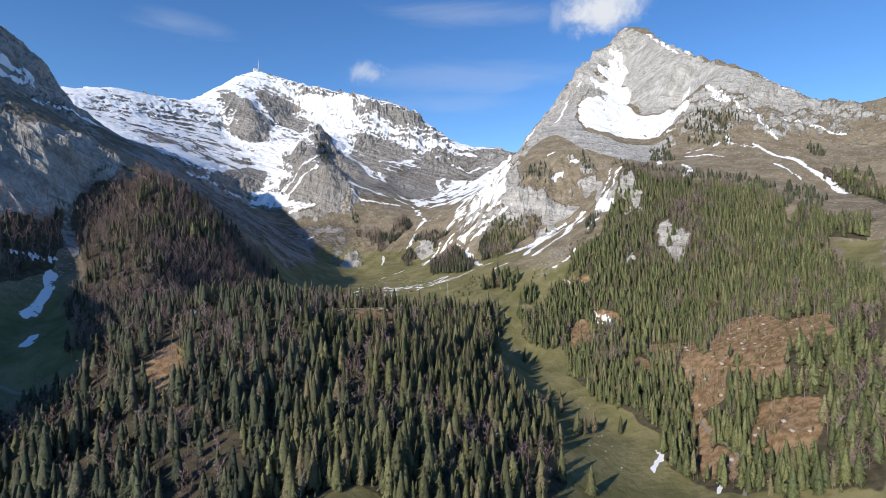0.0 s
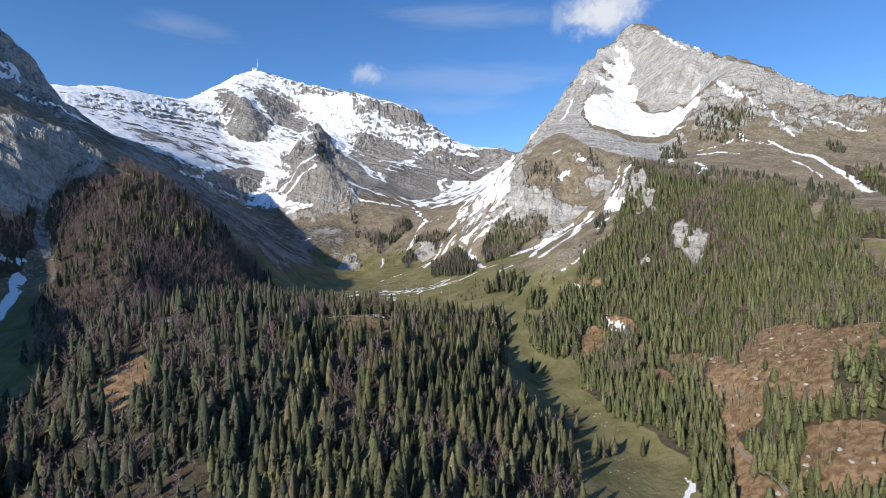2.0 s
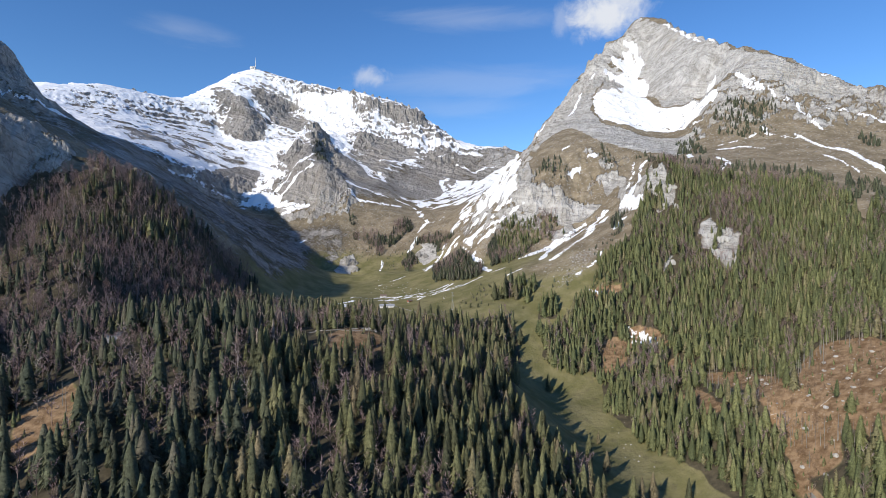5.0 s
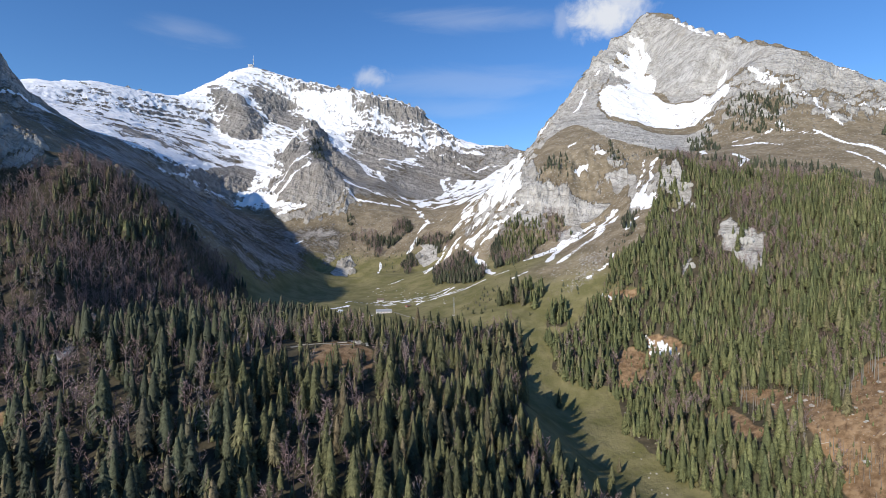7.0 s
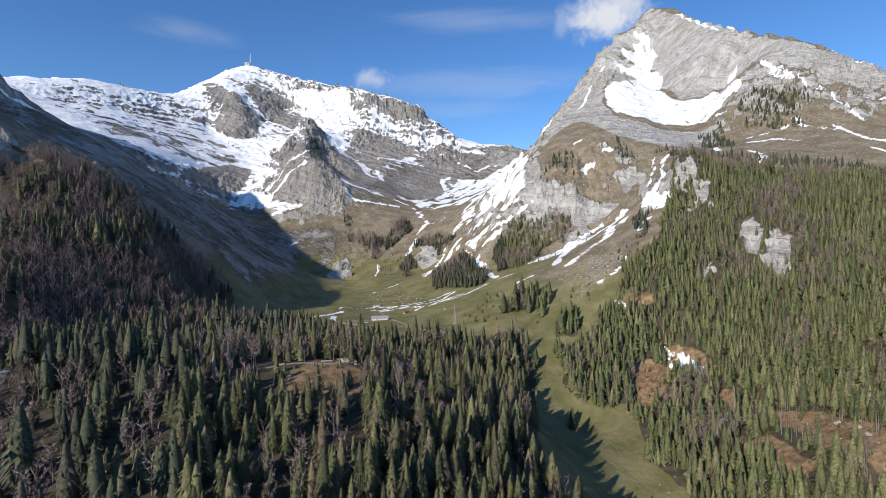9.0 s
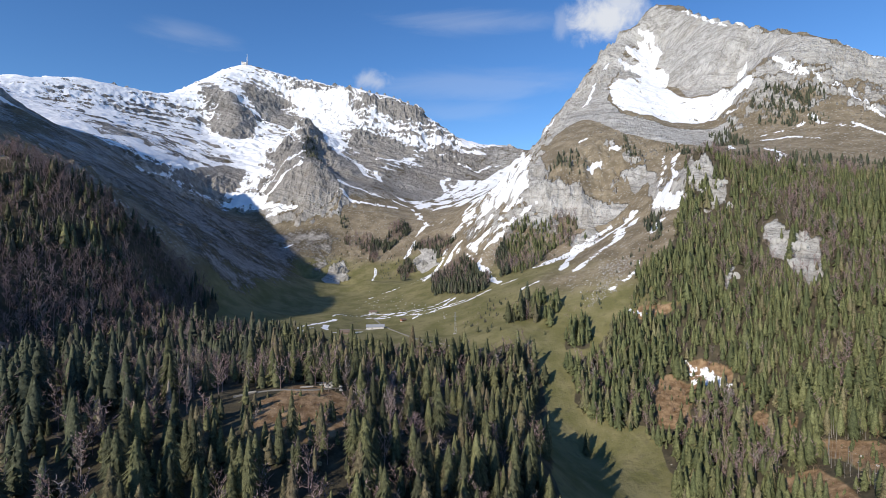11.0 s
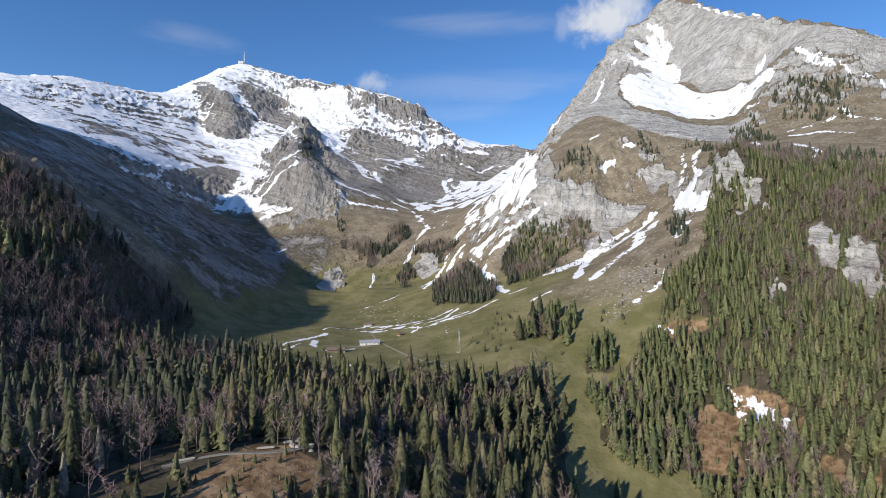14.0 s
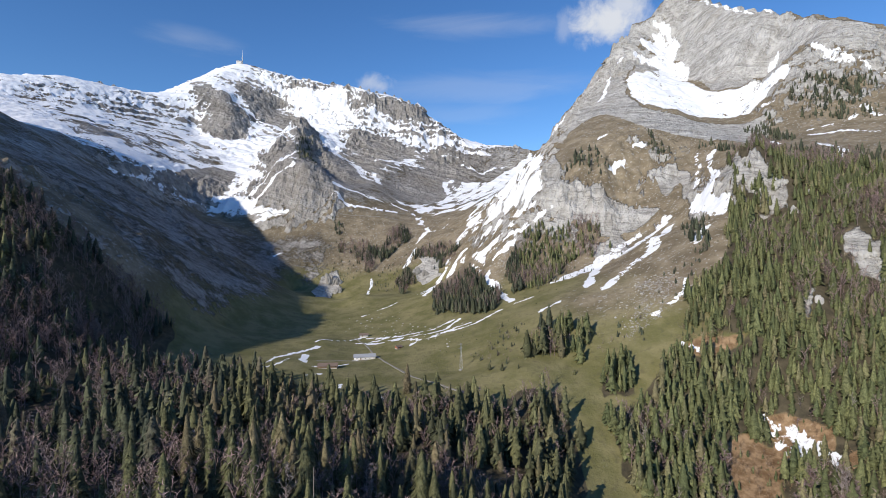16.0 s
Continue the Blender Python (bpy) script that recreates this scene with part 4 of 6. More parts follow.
def ground_masks():
    x, y, z = gx, gy, ground_z
    wood = cover("wood", x, y, 6.0)
    soil = cover("soil", x, y, 12.0)
    cliff = cover("rock", x, y, 18.0)
    bald = cover("bare", x, y, 14.0)
    blotch = fractal(x, y, 60, 4, 15)
    wood = wood * (1 - cliff) * (1 - 0.7 * smooth(900, 960, y) * (1 - smooth(250, 330, x)) * smooth(-320, -300, x))
    rock = np.clip(smooth(0.80, 1.30, steep + 0.25 * blotch) * smooth(150, 300, smooth_z) * 0.85 + 0.92 * cliff, 0, 1)
    rock = np.maximum(rock, 0.30 * smooth(240, 420, smooth_z + 60 * blotch)) * (1 - 0.75 * wood)
    rock = rock * (1 - 0.85 * cover("turf", x, y, 14.0))
    beyond = y - np.minimum(1550 + 1.2 * (x + 1160), 1970)
    high = smooth(300, 430, smooth_z) * smooth(-60, 40, beyond) * (1 - smooth(350, 500, x)) * smooth(-60, 60, y - 1930 + 400 * smooth(-600, -900, x))
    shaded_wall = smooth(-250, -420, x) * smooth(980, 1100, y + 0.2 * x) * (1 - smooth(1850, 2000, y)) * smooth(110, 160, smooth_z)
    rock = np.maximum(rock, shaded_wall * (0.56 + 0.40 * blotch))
    rock = np.maximum(rock, 0.60 * high + 0.25 * bald * high)
    # the beds lie level in the west and dip east along the big crest; snow keeps to the ledges between them
    dip = 0.32 * (x + 1250) * smooth(-1300, -1000, x)
    beds = fractal((x + 0.3 * y) / 6.0, smooth_z + dip + 10 * fractal(x, y, 90, 3, 18), 20, 4, 61, 0.65)
    f = bed_phase(x, y, smooth_z)
    riser = smooth(0.24, 0.36, f) * (1 - smooth(0.54, 0.66, f)) * smooth(0.02, 0.30, fractal((x + 0.3 * y) / 2.0, y, 70, 3, 63) + 0.30 * (steep - 0.6)) * high_ledges(x, y, smooth_z) * (1 - 0.85 * smooth(-1150, -1350, x) * smooth(800, 880, smooth_z))
    alpine = smooth(-30, 50, beyond + 30 * blotch) * (1 - smooth(330, 460, x)) * smooth(310, 470, smooth_z + 60 * blotch + 0.36 * (-700 - x))
    east = smooth(-650, -250, x) * (1 - smooth(900, 1100, smooth_z))
    rule = alpine * (0.82 + 0.22 * smooth(520, 950, smooth_z) - 0.55 * smooth(0.80, 1.35, steep) + 0.85 * beds - 0.75 * riser - 0.12 * east) - 0.80 * bald
    snow = np.clip(np.maximum(rule, cover("snow", x, y, 9.0) * (0.86 + 0.25 * blotch + 0.45 * fractal(x, y, 18, 3, 25) + 0.6 * beds * alpine)), 0, 1)
    run = fractal((0.5 * x + 0.87 * y) / 5.0, 0.5 * y - 0.87 * x, 17, 3, 77)
    corrie = smooth(-220, -150, x) * (1 - smooth(420, 480, x)) * smooth(1250, 1350, y) * (1 - smooth(2500, 2800, y))
    snow = np.clip(snow + (1.1 * run - 0.12) * corrie * (snow > 0.05), 0, 1)
    lush = 1 - smooth(110, 250, smooth_z + 40 * fractal(x, y, 200, 3, 12))
    lush = lush * (1 - 0.2 * smooth(-300, -370, x) * (1 - smooth(900, 1000, y)))
    lush = np.maximum(lush, cover("meadow", x, y, 10.0))
    # dun tone of high rock, plus shade painted on left wall and cliffs
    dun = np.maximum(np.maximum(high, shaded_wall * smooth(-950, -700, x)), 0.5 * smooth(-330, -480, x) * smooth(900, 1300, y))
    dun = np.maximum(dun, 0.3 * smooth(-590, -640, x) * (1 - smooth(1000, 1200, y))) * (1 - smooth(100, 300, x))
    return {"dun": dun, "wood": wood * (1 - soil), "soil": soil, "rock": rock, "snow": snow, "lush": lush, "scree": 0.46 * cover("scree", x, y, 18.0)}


def sheet(name, x, y, z, layers):
    ny, nx = z.shape
    me = bpy.data.meshes.new(name)
    me.vertices.add(ny * nx)
    me.vertices.foreach_set("co", np.stack([x, y, z], -1).astype(np.float32).ravel())
    i = (np.arange(ny - 1)[:, None] * nx + np.arange(nx - 1)[None, :]).ravel()
    quads = np.stack([i, i + 1, i + nx + 1, i + nx], -1).astype(np.int32)
    me.loops.add(quads.size)
    me.loops.foreach_set("vertex_index", quads.ravel())
    me.polygons.add(len(quads))
    me.polygons.foreach_set("loop_start", np.arange(0, quads.size, 4, dtype=np.int32))
    me.polygons.foreach_set("use_smooth", (layers["rock"].ravel()[i] < 0.45) | (layers["snow"].ravel()[i] > 0.6))
    for key, value in layers.items():
        me.attributes.new(key, "FLOAT", "POINT").data.foreach_set("value", value.astype(np.float32).ravel())
    me.update()
    me.validate()
    return me


def ground_at(x, y):
    """Height of the finished sheet at any place."""
    x, y = np.asarray(x, float), np.asarray(y, float)
    r = np.clip(np.searchsorted(rows_y, y) - 1, 0, len(rows_y) - 2)
    fr = (y - rows_y[r]) / (rows_y[r + 1] - rows_y[r])
    u = x / (150 + 0.93 * np.log1p(np.exp(np.clip(y / 120, -30, 60))) * 120)
    c = np.clip(np.searchsorted(cols_u, u) - 1, 0, len(cols_u) - 2)
    fc = (u - cols_u[c]) / (cols_u[c + 1] - cols_u[c])
    z = ground_z
    return (z[r, c] * (1 - fc) + z[r, c + 1] * fc) * (1 - fr) + (z[r + 1, c] * (1 - fc) + z[r + 1, c + 1] * fc) * fr


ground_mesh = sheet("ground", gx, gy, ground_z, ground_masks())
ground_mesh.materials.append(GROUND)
ground = tagged(new("ground", ground_mesh), "alpine valley ground with meadow, limestone faces and old snow", "ground", kind="structure")


# ---- trees ----
def link_mesh(name, verts, tris, material, tint=None, parent=None, normals=None):
    me = bpy.data.meshes.new(name)
    me.vertices.add(len(verts))
    me.vertices.foreach_set("co", np.asarray(verts, np.float32).ravel())
    tris = np.asarray(tris, np.int32)
    me.loops.add(tris.size)
    me.loops.foreach_set("vertex_index", tris.ravel())
    me.polygons.add(len(tris))
    me.polygons.foreach_set("loop_start", np.arange(0, tris.size, 3, dtype=np.int32))
    if tint is not None:
        me.attributes.new("tint", "FLOAT", "POINT").data.foreach_set("value", np.asarray(tint, np.float32))
    me.update()
    if normals is not None:
        me.polygons.foreach_set("use_smooth", np.ones(len(tris), bool))
        me.normals_split_custom_set_from_vertices(np.asarray(normals, np.float32))
    me.materials.append(material)
    ob = new(name, me)
    ob.parent = parent
    return ob


def trunk_mesh(height, radius, sides, rng, lean=0.0, rings=4):
    """A tapered stem with a slight bend."""
    verts, tris = [], []
    for k in range(rings):
        f = k / (rings - 1)
        r = radius * (1 - 0.93 * f) * (1.35 if k == 0 else 1)
        cx, cy = lean * f * f * height, 0.4 * lean * math.sin(3 * f) * height
        verts += [(cx + r * math.cos(2 * math.pi * j / sides), cy + r * math.sin(2 * math.pi * j / sides), f * height - (0.03 * height if k == 0 else 0)) for j in range(sides)]
    for k in range(rings - 1):
        for j in range(sides):
            a, b = k * sides + j, k * sides + (j + 1) % sides
            tris += [(a, b, b + sides), (a, b + sides, a + sides)]
    return np.array(verts), np.array(tris)


def spruce_crown(rng, layers, branches, skirt=0.10, wide=0.155, ragged=0.3, fingers=0):
    """A crown of height 1: whorls of drooping boughs over a dark inner mass. Each bough is a blunt folded spray; normals lean outwards and up."""
    verts, tris, normals = [], [], []
    bare_side = rng.uniform(0, 6.28)
    swell = rng.uniform(0, 6.28)

    def outline(f):
        return wide * (1 - f) ** 0.66 * min(1.0, 0.70 + 2.0 * f) * (1 + 0.10 * math.sin(swell + 11 * f)) + 0.006

    def facing(x, y, tilt):
        d = math.hypot(x, y) + 1e-6
        n = Vector((x / d, y / d, 0.55)) + Vector(tilt)
        return n.normalized()

    def face(*ids):
        a, b, c = (Vector(verts[k]) for k in ids)
        out = normals[ids[0]] + normals[ids[1]] + normals[ids[2]]
        tris.append(ids if (b - a).cross(c - a).dot(out) > 0 else (ids[0], ids[2], ids[1]))

    for k in range(layers):
        f = k / (layers - 1)
        z = skirt + (0.985 - skirt) * f ** 0.95
        reach = outline(f)
        n = max(4, int(round(branches * (0.45 + 0.55 * (1 - f)))))
        turn = rng.uniform(0, 6.28)
        for j in range(n):
            if rng.random() < 0.07:
                continue
            a = turn + 6.283 * (j + rng.uniform(-0.35, 0.35)) / n
            r = reach * rng.uniform(1 - ragged, 1 + ragged * 0.45) * (1 - 0.14 * math.cos(a - bare_side))
            zz = z + rng.uniform(-0.6, 0.6) / layers
            w = max(2.0 * r / n, 0.006) * rng.uniform(0.8, 1.25)
            droop = r * rng.uniform(0.35, 0.80) * (1 - 0.6 * f)
            ca, sa = math.cos(a), math.sin(a)
            lift = 0.20 * r + 0.014
            tilt = rng.normal(0, 0.38, 3)
            i = len(verts)
            if fingers:
                verts.append((0.2 * r * ca, 0.2 * r * sa, zz + lift))
                normals.append(facing(ca, sa, tilt))
                for q in range(fingers):
                    b = a + (q - (fingers - 1) / 2 + rng.uniform(-0.3, 0.3)) * 2.6 * w / (r * fingers)
                    e, h = r * rng.uniform(0.75, 1.08), rng.uniform(0.85, 1.25)
                    g = 1.5 * w / (r * fingers)
                    k0 = len(verts)
                    for d, turn_, fall in ((0.62, g, -0.45 * droop + 0.2 * lift), (0.62, -g, -0.45 * droop + 0.2 * lift), (1.0, 0.0, -0.9 * droop * h)):
                        verts.append((d * e * math.cos(b + turn_), d * e * math.sin(b + turn_), zz + fall))
                        normals.append(facing(math.cos(b + turn_), math.sin(b + turn_), tilt + rng.normal(0, 0.2, 3)))
                    face(i, k0, k0 + 1)
                    face(k0, k0 + 1, k0 + 2)
                continue
            for d, side_, h in ((0.25, 0.0, lift), (0.70, 1.0, -0.55 * droop + 0.3 * lift), (0.70, -1.0, -0.55 * droop + 0.3 * lift), (1.0, 0.0, -0.85 * droop)):
                verts.append((d * r * ca - side_ * w * sa, d * r * sa + side_ * w * ca, zz + h))
                normals.append(facing(d * ca - 0.25 * side_ * sa, d * sa + 0.25 * side_ * ca, tilt))
            face(i, i + 1, i + 3)
            face(i, i + 3, i + 2)
    i = len(verts)
    sides = 7 if layers > 10 else 5
    levels = (0.0, 0.12, 0.4, 0.7, 0.95) if layers > 10 else (0.0, 0.25, 0.95)
    for f in levels:
        for j in range(sides):
            a, r = 6.283 * j / sides, 0.60 * outline(f) * rng.uniform(0.8, 1.15)
            verts.append((r * math.cos(a), r * math.sin(a), skirt + (0.985 - skirt) * f))
            normals.append(facing(math.cos(a), math.sin(a), (0, 0, -0.2)))
    for ring in range(len(levels) - 1):
        for j in range(sides):
            a, b = i + ring * sides + j, i + ring * sides + (j + 1) % sides
            face(a, b, b + sides)
            face(a, b + sides, a + sides)
    i = len(verts)
    for x, y, z in ((0.009, 0, 0.93), (-0.006, 0.008, 0.93), (-0.005, -0.008, 0.93), (0, 0, 1.0)):
        verts.append((x, y, z))
        normals.append(facing(x, y, (0, 0, 0)))
    face(i, i + 1, i + 3), face(i + 1, i + 2, i + 3), face(i + 2, i, i + 3)
    return np.array(verts), np.array(tris), np.array([tuple(n) for n in normals])


def bare_crown(rng, limbs, twigs):
    """Leafless crown of height 1: rising limbs as slivers, each with thin sprays of twigs."""
    verts, tris = [], []

    def sliver(a, b, w):
        a, b = np.array(a), np.array(b)
        s = np.cross(b - a, rng.normal(size=3))
        s = s / (np.linalg.norm(s) + 1e-9) * w
        i = len(verts)
        verts.extend([a - s, a + s, b])
        tris.append((i, i + 1, i + 2))

    for k in range(limbs):
        f = 0.25 + 0.7 * (k + rng.random()) / limbs
        a = rng.uniform(0, 6.283)
        r = (0.20 - 0.12 * abs(f - 0.5)) * rng.uniform(0.7, 1.2)
        root = (0, 0, f * 0.82)
        tip = np.array([r * math.cos(a), r * math.sin(a), min(f + rng.uniform(0.08, 0.25), 1.02)])
        sliver(root, tip, 0.006)
        for j in range(twigs):
            g = rng.uniform(0.3, 1.0)
            p = np.array(root) * (1 - g) + tip * g
            q = p + rng.normal(size=3) * (0.05, 0.05, 0.03) + (0, 0, 0.05)
            sliver(p, q, 0.009)
    return np.array(verts), np.array(tris)


def grove(name, template, at, heights, rng, material, label, girth=1.0):
    """One joined mesh of many far trees from a few templates."""
    verts, tris, tint, normals, base = [], [], [], [], 0
    pick = rng.integers(0, len(template), len(at))
    turn = rng.uniform(0, 6.283, len(at))
    wide = rng.uniform(0.85, 1.2, len(at)) * girth
    tone = rng.random(len(at)) * 0.98
    for v in range(len(template)):
        tv, tt, *leaning = template[v]
        who = np.nonzero(pick == v)[0]
        if not len(who):
            continue
        c, s = np.cos(turn[who])[:, None], np.sin(turn[who])[:, None]
        h, w = heights[who][:, None], (heights[who] * wide[who])[:, None]
        x = (tv[:, 0] * c - tv[:, 1] * s) * w + at[who, 0][:, None]
        y = (tv[:, 0] * s + tv[:, 1] * c) * w + at[who, 1][:, None]
        z = tv[:, 2] * h + at[who, 2][:, None]
        verts.append(np.stack([x, y, z], -1).reshape(-1, 3))
        for tn in leaning:
            normals.append(np.stack([tn[:, 0] * c - tn[:, 1] * s, tn[:, 0] * s + tn[:, 1] * c, tn[:, 2] + 0 * c], -1).reshape(-1, 3))
        tris.append((tt[None] + (np.arange(len(who)) * len(tv))[:, None, None]).reshape(-1, 3) + base)
        tint.append(np.repeat(tone[who], len(tv)))
        base += len(who) * len(tv)
    return tagged(link_mesh(name, np.concatenate(verts), np.concatenate(tris), material, np.concatenate(tint), None, np.concatenate(normals) if normals else None), label, "trees", kind="stuff")


rng = np.random.default_rng(7)


def with_stem(crown, thick=0.010):
    """Crown and stem of a far tree in one template."""
    v, t, *n = crown
    sv, st = trunk_mesh(0.9, thick, 3, rng, 0.0, 2)
    out = sv * (1, 1, 0) / (np.hypot(sv[:, 0], sv[:, 1])[:, None] + 1e-9)
    return (np.concatenate([v, sv]), np.concatenate([t, st + len(v)]), *[np.concatenate([k, out]) for k in n])


SKIRTS, GIRTHS = (0.07, 0.12, 0.05, 0.24, 0.09, 0.16), (0.245, 0.215, 0.265, 0.190, 0.230, 0.205)
FAR_SPRUCE = [with_stem(spruce_crown(rng, 8, 8, SKIRTS[k], GIRTHS[k] * 1.12, 0.34)) for k in range(6)]
MID_SPRUCE = [with_stem(spruce_crown(rng, 15, 9, SKIRTS[k], GIRTHS[k], 0.32, 2)) for k in range(6)]
SMALL_SPRUCE = [spruce_crown(rng, 5, 6, 0.04, 0.25) for k in range(4)]
BARE = [with_stem(bare_crown(rng, 9, 11), 0.009) for k in range(5)]
BRUSHWOOD = [bare_crown(rng, 6, 6) for k in range(5)]


def scatter(outline, spacing):
    """Uneven places within an outline, about so far apart."""
    lo, hi = outline.min(0), outline.max(0)
    xs, ys = np.meshgrid(np.arange(lo[0], hi[0], spacing), np.arange(lo[1], hi[1], spacing))
    p = np.stack([xs.ravel(), ys.ravel()], -1) + rng.uniform(-0.9, 0.9, (xs.size, 2)) * spacing
    edge = min(24.0, 0.13 * float((hi - lo).min()) + 4)
    q = p + edge * np.stack([fractal(p[:, 0], p[:, 1], 2.2 * edge, 3, 5), fractal(p[:, 0], p[:, 1], 2.2 * edge, 3, 6)], -1)
    return p[inside(outline, q[:, 0], q[:, 1])]


def thin(p, keep):
    return p[rng.random(len(p)) < keep]


def on_ground(p):
    return np.column_stack([p, ground_at(p[:, 0], p[:, 1]) - 0.3])


places = np.concatenate([scatter(o, gap) for o, w, gap in ZONES["wood"]])
hole = (cover("soil", places[:, 0], places[:, 1], 12.0) > 0.5) & (rng.random(len(places)) < 0.94)
hole |= (places[:, 0] > 118) & (cover("soil", places[:, 0] + 3, places[:, 1] + 11, 6.0) > 0.5) & (rng.random(len(places)) < 0.75)
hole |= inside(np.array([(-146, 590), (-124, 614), (-100, 628), (-100, 560), (-120, 552), (-136, 566)], float), places[:, 0], places[:, 1]) & (rng.random(len(places)) < 0.9)
small = places[:, 1] > 940
hole |= (places[:, 0] < -235) & (places[:, 0] > -345) & (places[:, 1] > 905) & (rng.random(len(places)) < 0.6)
hole |= small & (places[:, 0] < 300) & (rng.random(len(places)) < 0.06)
crags = cover("rock", places[:, 0], places[:, 1], 6.0) > 0.5
crags |= (places[:, 0] > 300) & ((cover("rock", places[:, 0] + 3, places[:, 1] + 16, 6.0) > 0.5) | (cover("rock", places[:, 0] + 1, places[:, 1] + 8, 6.0) > 0.5))
places = places[~hole & ~(crags & (rng.random(len(places)) < 0.8))]
px_, py_ = places[:, 0], places[:, 1]
open_ = fractal(px_, py_, 55, 3, 91)
gap = open_ > np.where(places[:, 0] < 118, 0.42, 0.46)
glades, places = places[gap], places[~gap]
px_, py_ = places[:, 0], places[:, 1]
# leafless broadleaf wood is thickest on the shaded left knob and in low belts on the right
leafless = 0.31 + 0.47 * smooth(-290, -390, px_) + 0.45 * smooth(-210, -250, px_) * smooth(-440, -400, px_) * smooth(740, 780, py_) + 0.45 * smooth(-520, -560, px_) - 0.22 * smooth(118, 180, px_) + 0.10 * smooth(180, 240, px_) * (1 - smooth(60, 130, ground_at(px_, py_))) + 0.6 * smooth(200, 220, px_) * smooth(1270, 1290, py_) * (1 - smooth(1380, 1400, py_)) * (1 - smooth(285, 300, px_)) + 0.95 * fractal(px_, py_, 60, 3, 44)
is_bare = rng.random(len(places)) < np.clip(leafless, 0.03, 0.9)
conifers, broad = on_ground(places[~is_bare]), on_ground(places[is_bare])
hill_mid = np.array([-30.0, 590.0])
near = np.argsort(np.hypot(*(conifers[:, :2] - hill_mid).T))
single, mass = conifers[near[:300]], conifers[near[300:]]
east = mass[:, 0] > 118
west, east = mass[~east], mass[east]
size_w = (rng.normal(27, 5.5, len(west)) * (1 - 0.30 * smooth(-290, -400, west[:, 0]))).clip(10, 40)
size_e = ((rng.normal(18, 3.5, len(east)) + 5.0 * (1 - smooth(60, 120, east[:, 2])) + 6.0 * fractal(east[:, 0], east[:, 1], 30, 2, 8)) * (1 - 0.3 * smooth(1100, 1250, east[:, 1]))).clip(6, 30)
size_w *= 1 - 0.10 * smooth(5, 60, west[:, 0]) * (1 - smooth(850, 950, west[:, 1]))
size_w *= 1 - 0.4 * smooth(1100, 1250, west[:, 1])
close_w, close_e = (west[:, 1] < 760) & (west[:, 0] > -330), (east[:, 1] < 720) & (east[:, 0] < 330)
# darker needles: shade put into the hill spruces, own tone at the valley head
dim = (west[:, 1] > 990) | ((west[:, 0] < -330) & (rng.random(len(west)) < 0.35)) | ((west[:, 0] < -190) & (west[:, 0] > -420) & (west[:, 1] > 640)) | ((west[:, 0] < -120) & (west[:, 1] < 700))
grove("spruce_forest", MID_SPRUCE, west[close_w & ~dim], size_w[close_w & ~dim], rng, NEEDLES, "dense dark green spruce forest on the wooded hill")
grove("spruce_forest", MID_SPRUCE, west[close_w & dim], size_w[close_w & dim], rng, PINES_AND_SHADE, "spruces on the back of the hill, needles darkened for shade")
grove("spruce_forest", FAR_SPRUCE, west[~close_w & ~dim], size_w[~close_w & ~dim], rng, NEEDLES, "dark spruce forest on the far valley slopes")
grove("spruce_forest", FAR_SPRUCE, west[~close_w & dim], size_w[~close_w & dim], rng, PINES_AND_SHADE, "dark green spruces of the knob and valley head, some darkened for shade")
grove("spruce_forest", MID_SPRUCE, east[close_e], size_e[close_e], rng, YOUNG, "bright green spruces along the meadow and felled slope")
grove("spruce_forest", FAR_SPRUCE, east[~close_e], size_e[~close_e], rng, YOUNG, "bright green spruce forest on the steep sunny slope")
grove("bare_woods", BARE, broad, rng.normal(20, 3.2, len(broad)).clip(10, 27), rng, TWIGS, "leafless grey-brown broadleaf trees among the spruces")
under = thin(scatter(next(o for o, w, g_ in ZONES["wood"] if o[:, 0].max() > 500), 6.8), 0.8)
under = under[(under[:, 1] < 1150) & (cover("soil", under[:, 0], under[:, 1], 12.0) < 0.5) & (cover("soil", under[:, 0] + 3, under[:, 1] + 11, 6.0) < 0.5) & (cover("rock", under[:, 0], under[:, 1], 10.0) < 0.4) & (cover("rock", under[:, 0] + 1, under[:, 1] + 8, 6.0) < 0.5)]
grove("spruce_thicket", SMALL_SPRUCE, on_ground(under), rng.gamma(4.5, 2.3, len(under)).clip(3, 17), rng, YOUNG, "young spruces and undergrowth between the tall trees", 1.25)
hill = thin(scatter(ZONES["wood"][-1][0], 6.5), 0.4)
hill = hill[(cover("soil", hill[:, 0], hill[:, 1], 20.0) < 0.5) & (hill[:, 0] < 45) & (fractal(hill[:, 0], hill[:, 1], 55, 3, 91) < 0.40)]
grove("spruce_thicket", SMALL_SPRUCE, on_ground(hill), rng.gamma(5.0, 2.3, len(hill)).clip(4, 19), rng, NEEDLES, "young spruces between the tall trees of the hill", 1.15)
young = np.concatenate([thin(scatter(o, 6.5), 0.5) for o, w, g_ in ZONES["soil"]])
grove("young_spruces", SMALL_SPRUCE, on_ground(young), rng.gamma(3.0, 1.3, len(young)).clip(1.2, 11), rng, YOUNG, "young green spruces growing back on felled ground", 1.15)
litter = np.concatenate([thin(scatter(o, 3.6), 0.6) for o, w, g_ in ZONES["soil"]])
grove("leafless_brush", BRUSHWOOD, on_ground(litter), rng.uniform(1.2, 6.0, len(litter)), rng, RUSTY, "low brown brushwood on felled ground", 2.0)
saplings = np.concatenate([thin(scatter(o, 7.0), 0.5) for o, w, g_ in ZONES["soil"] if o[:, 0].min() > 100])
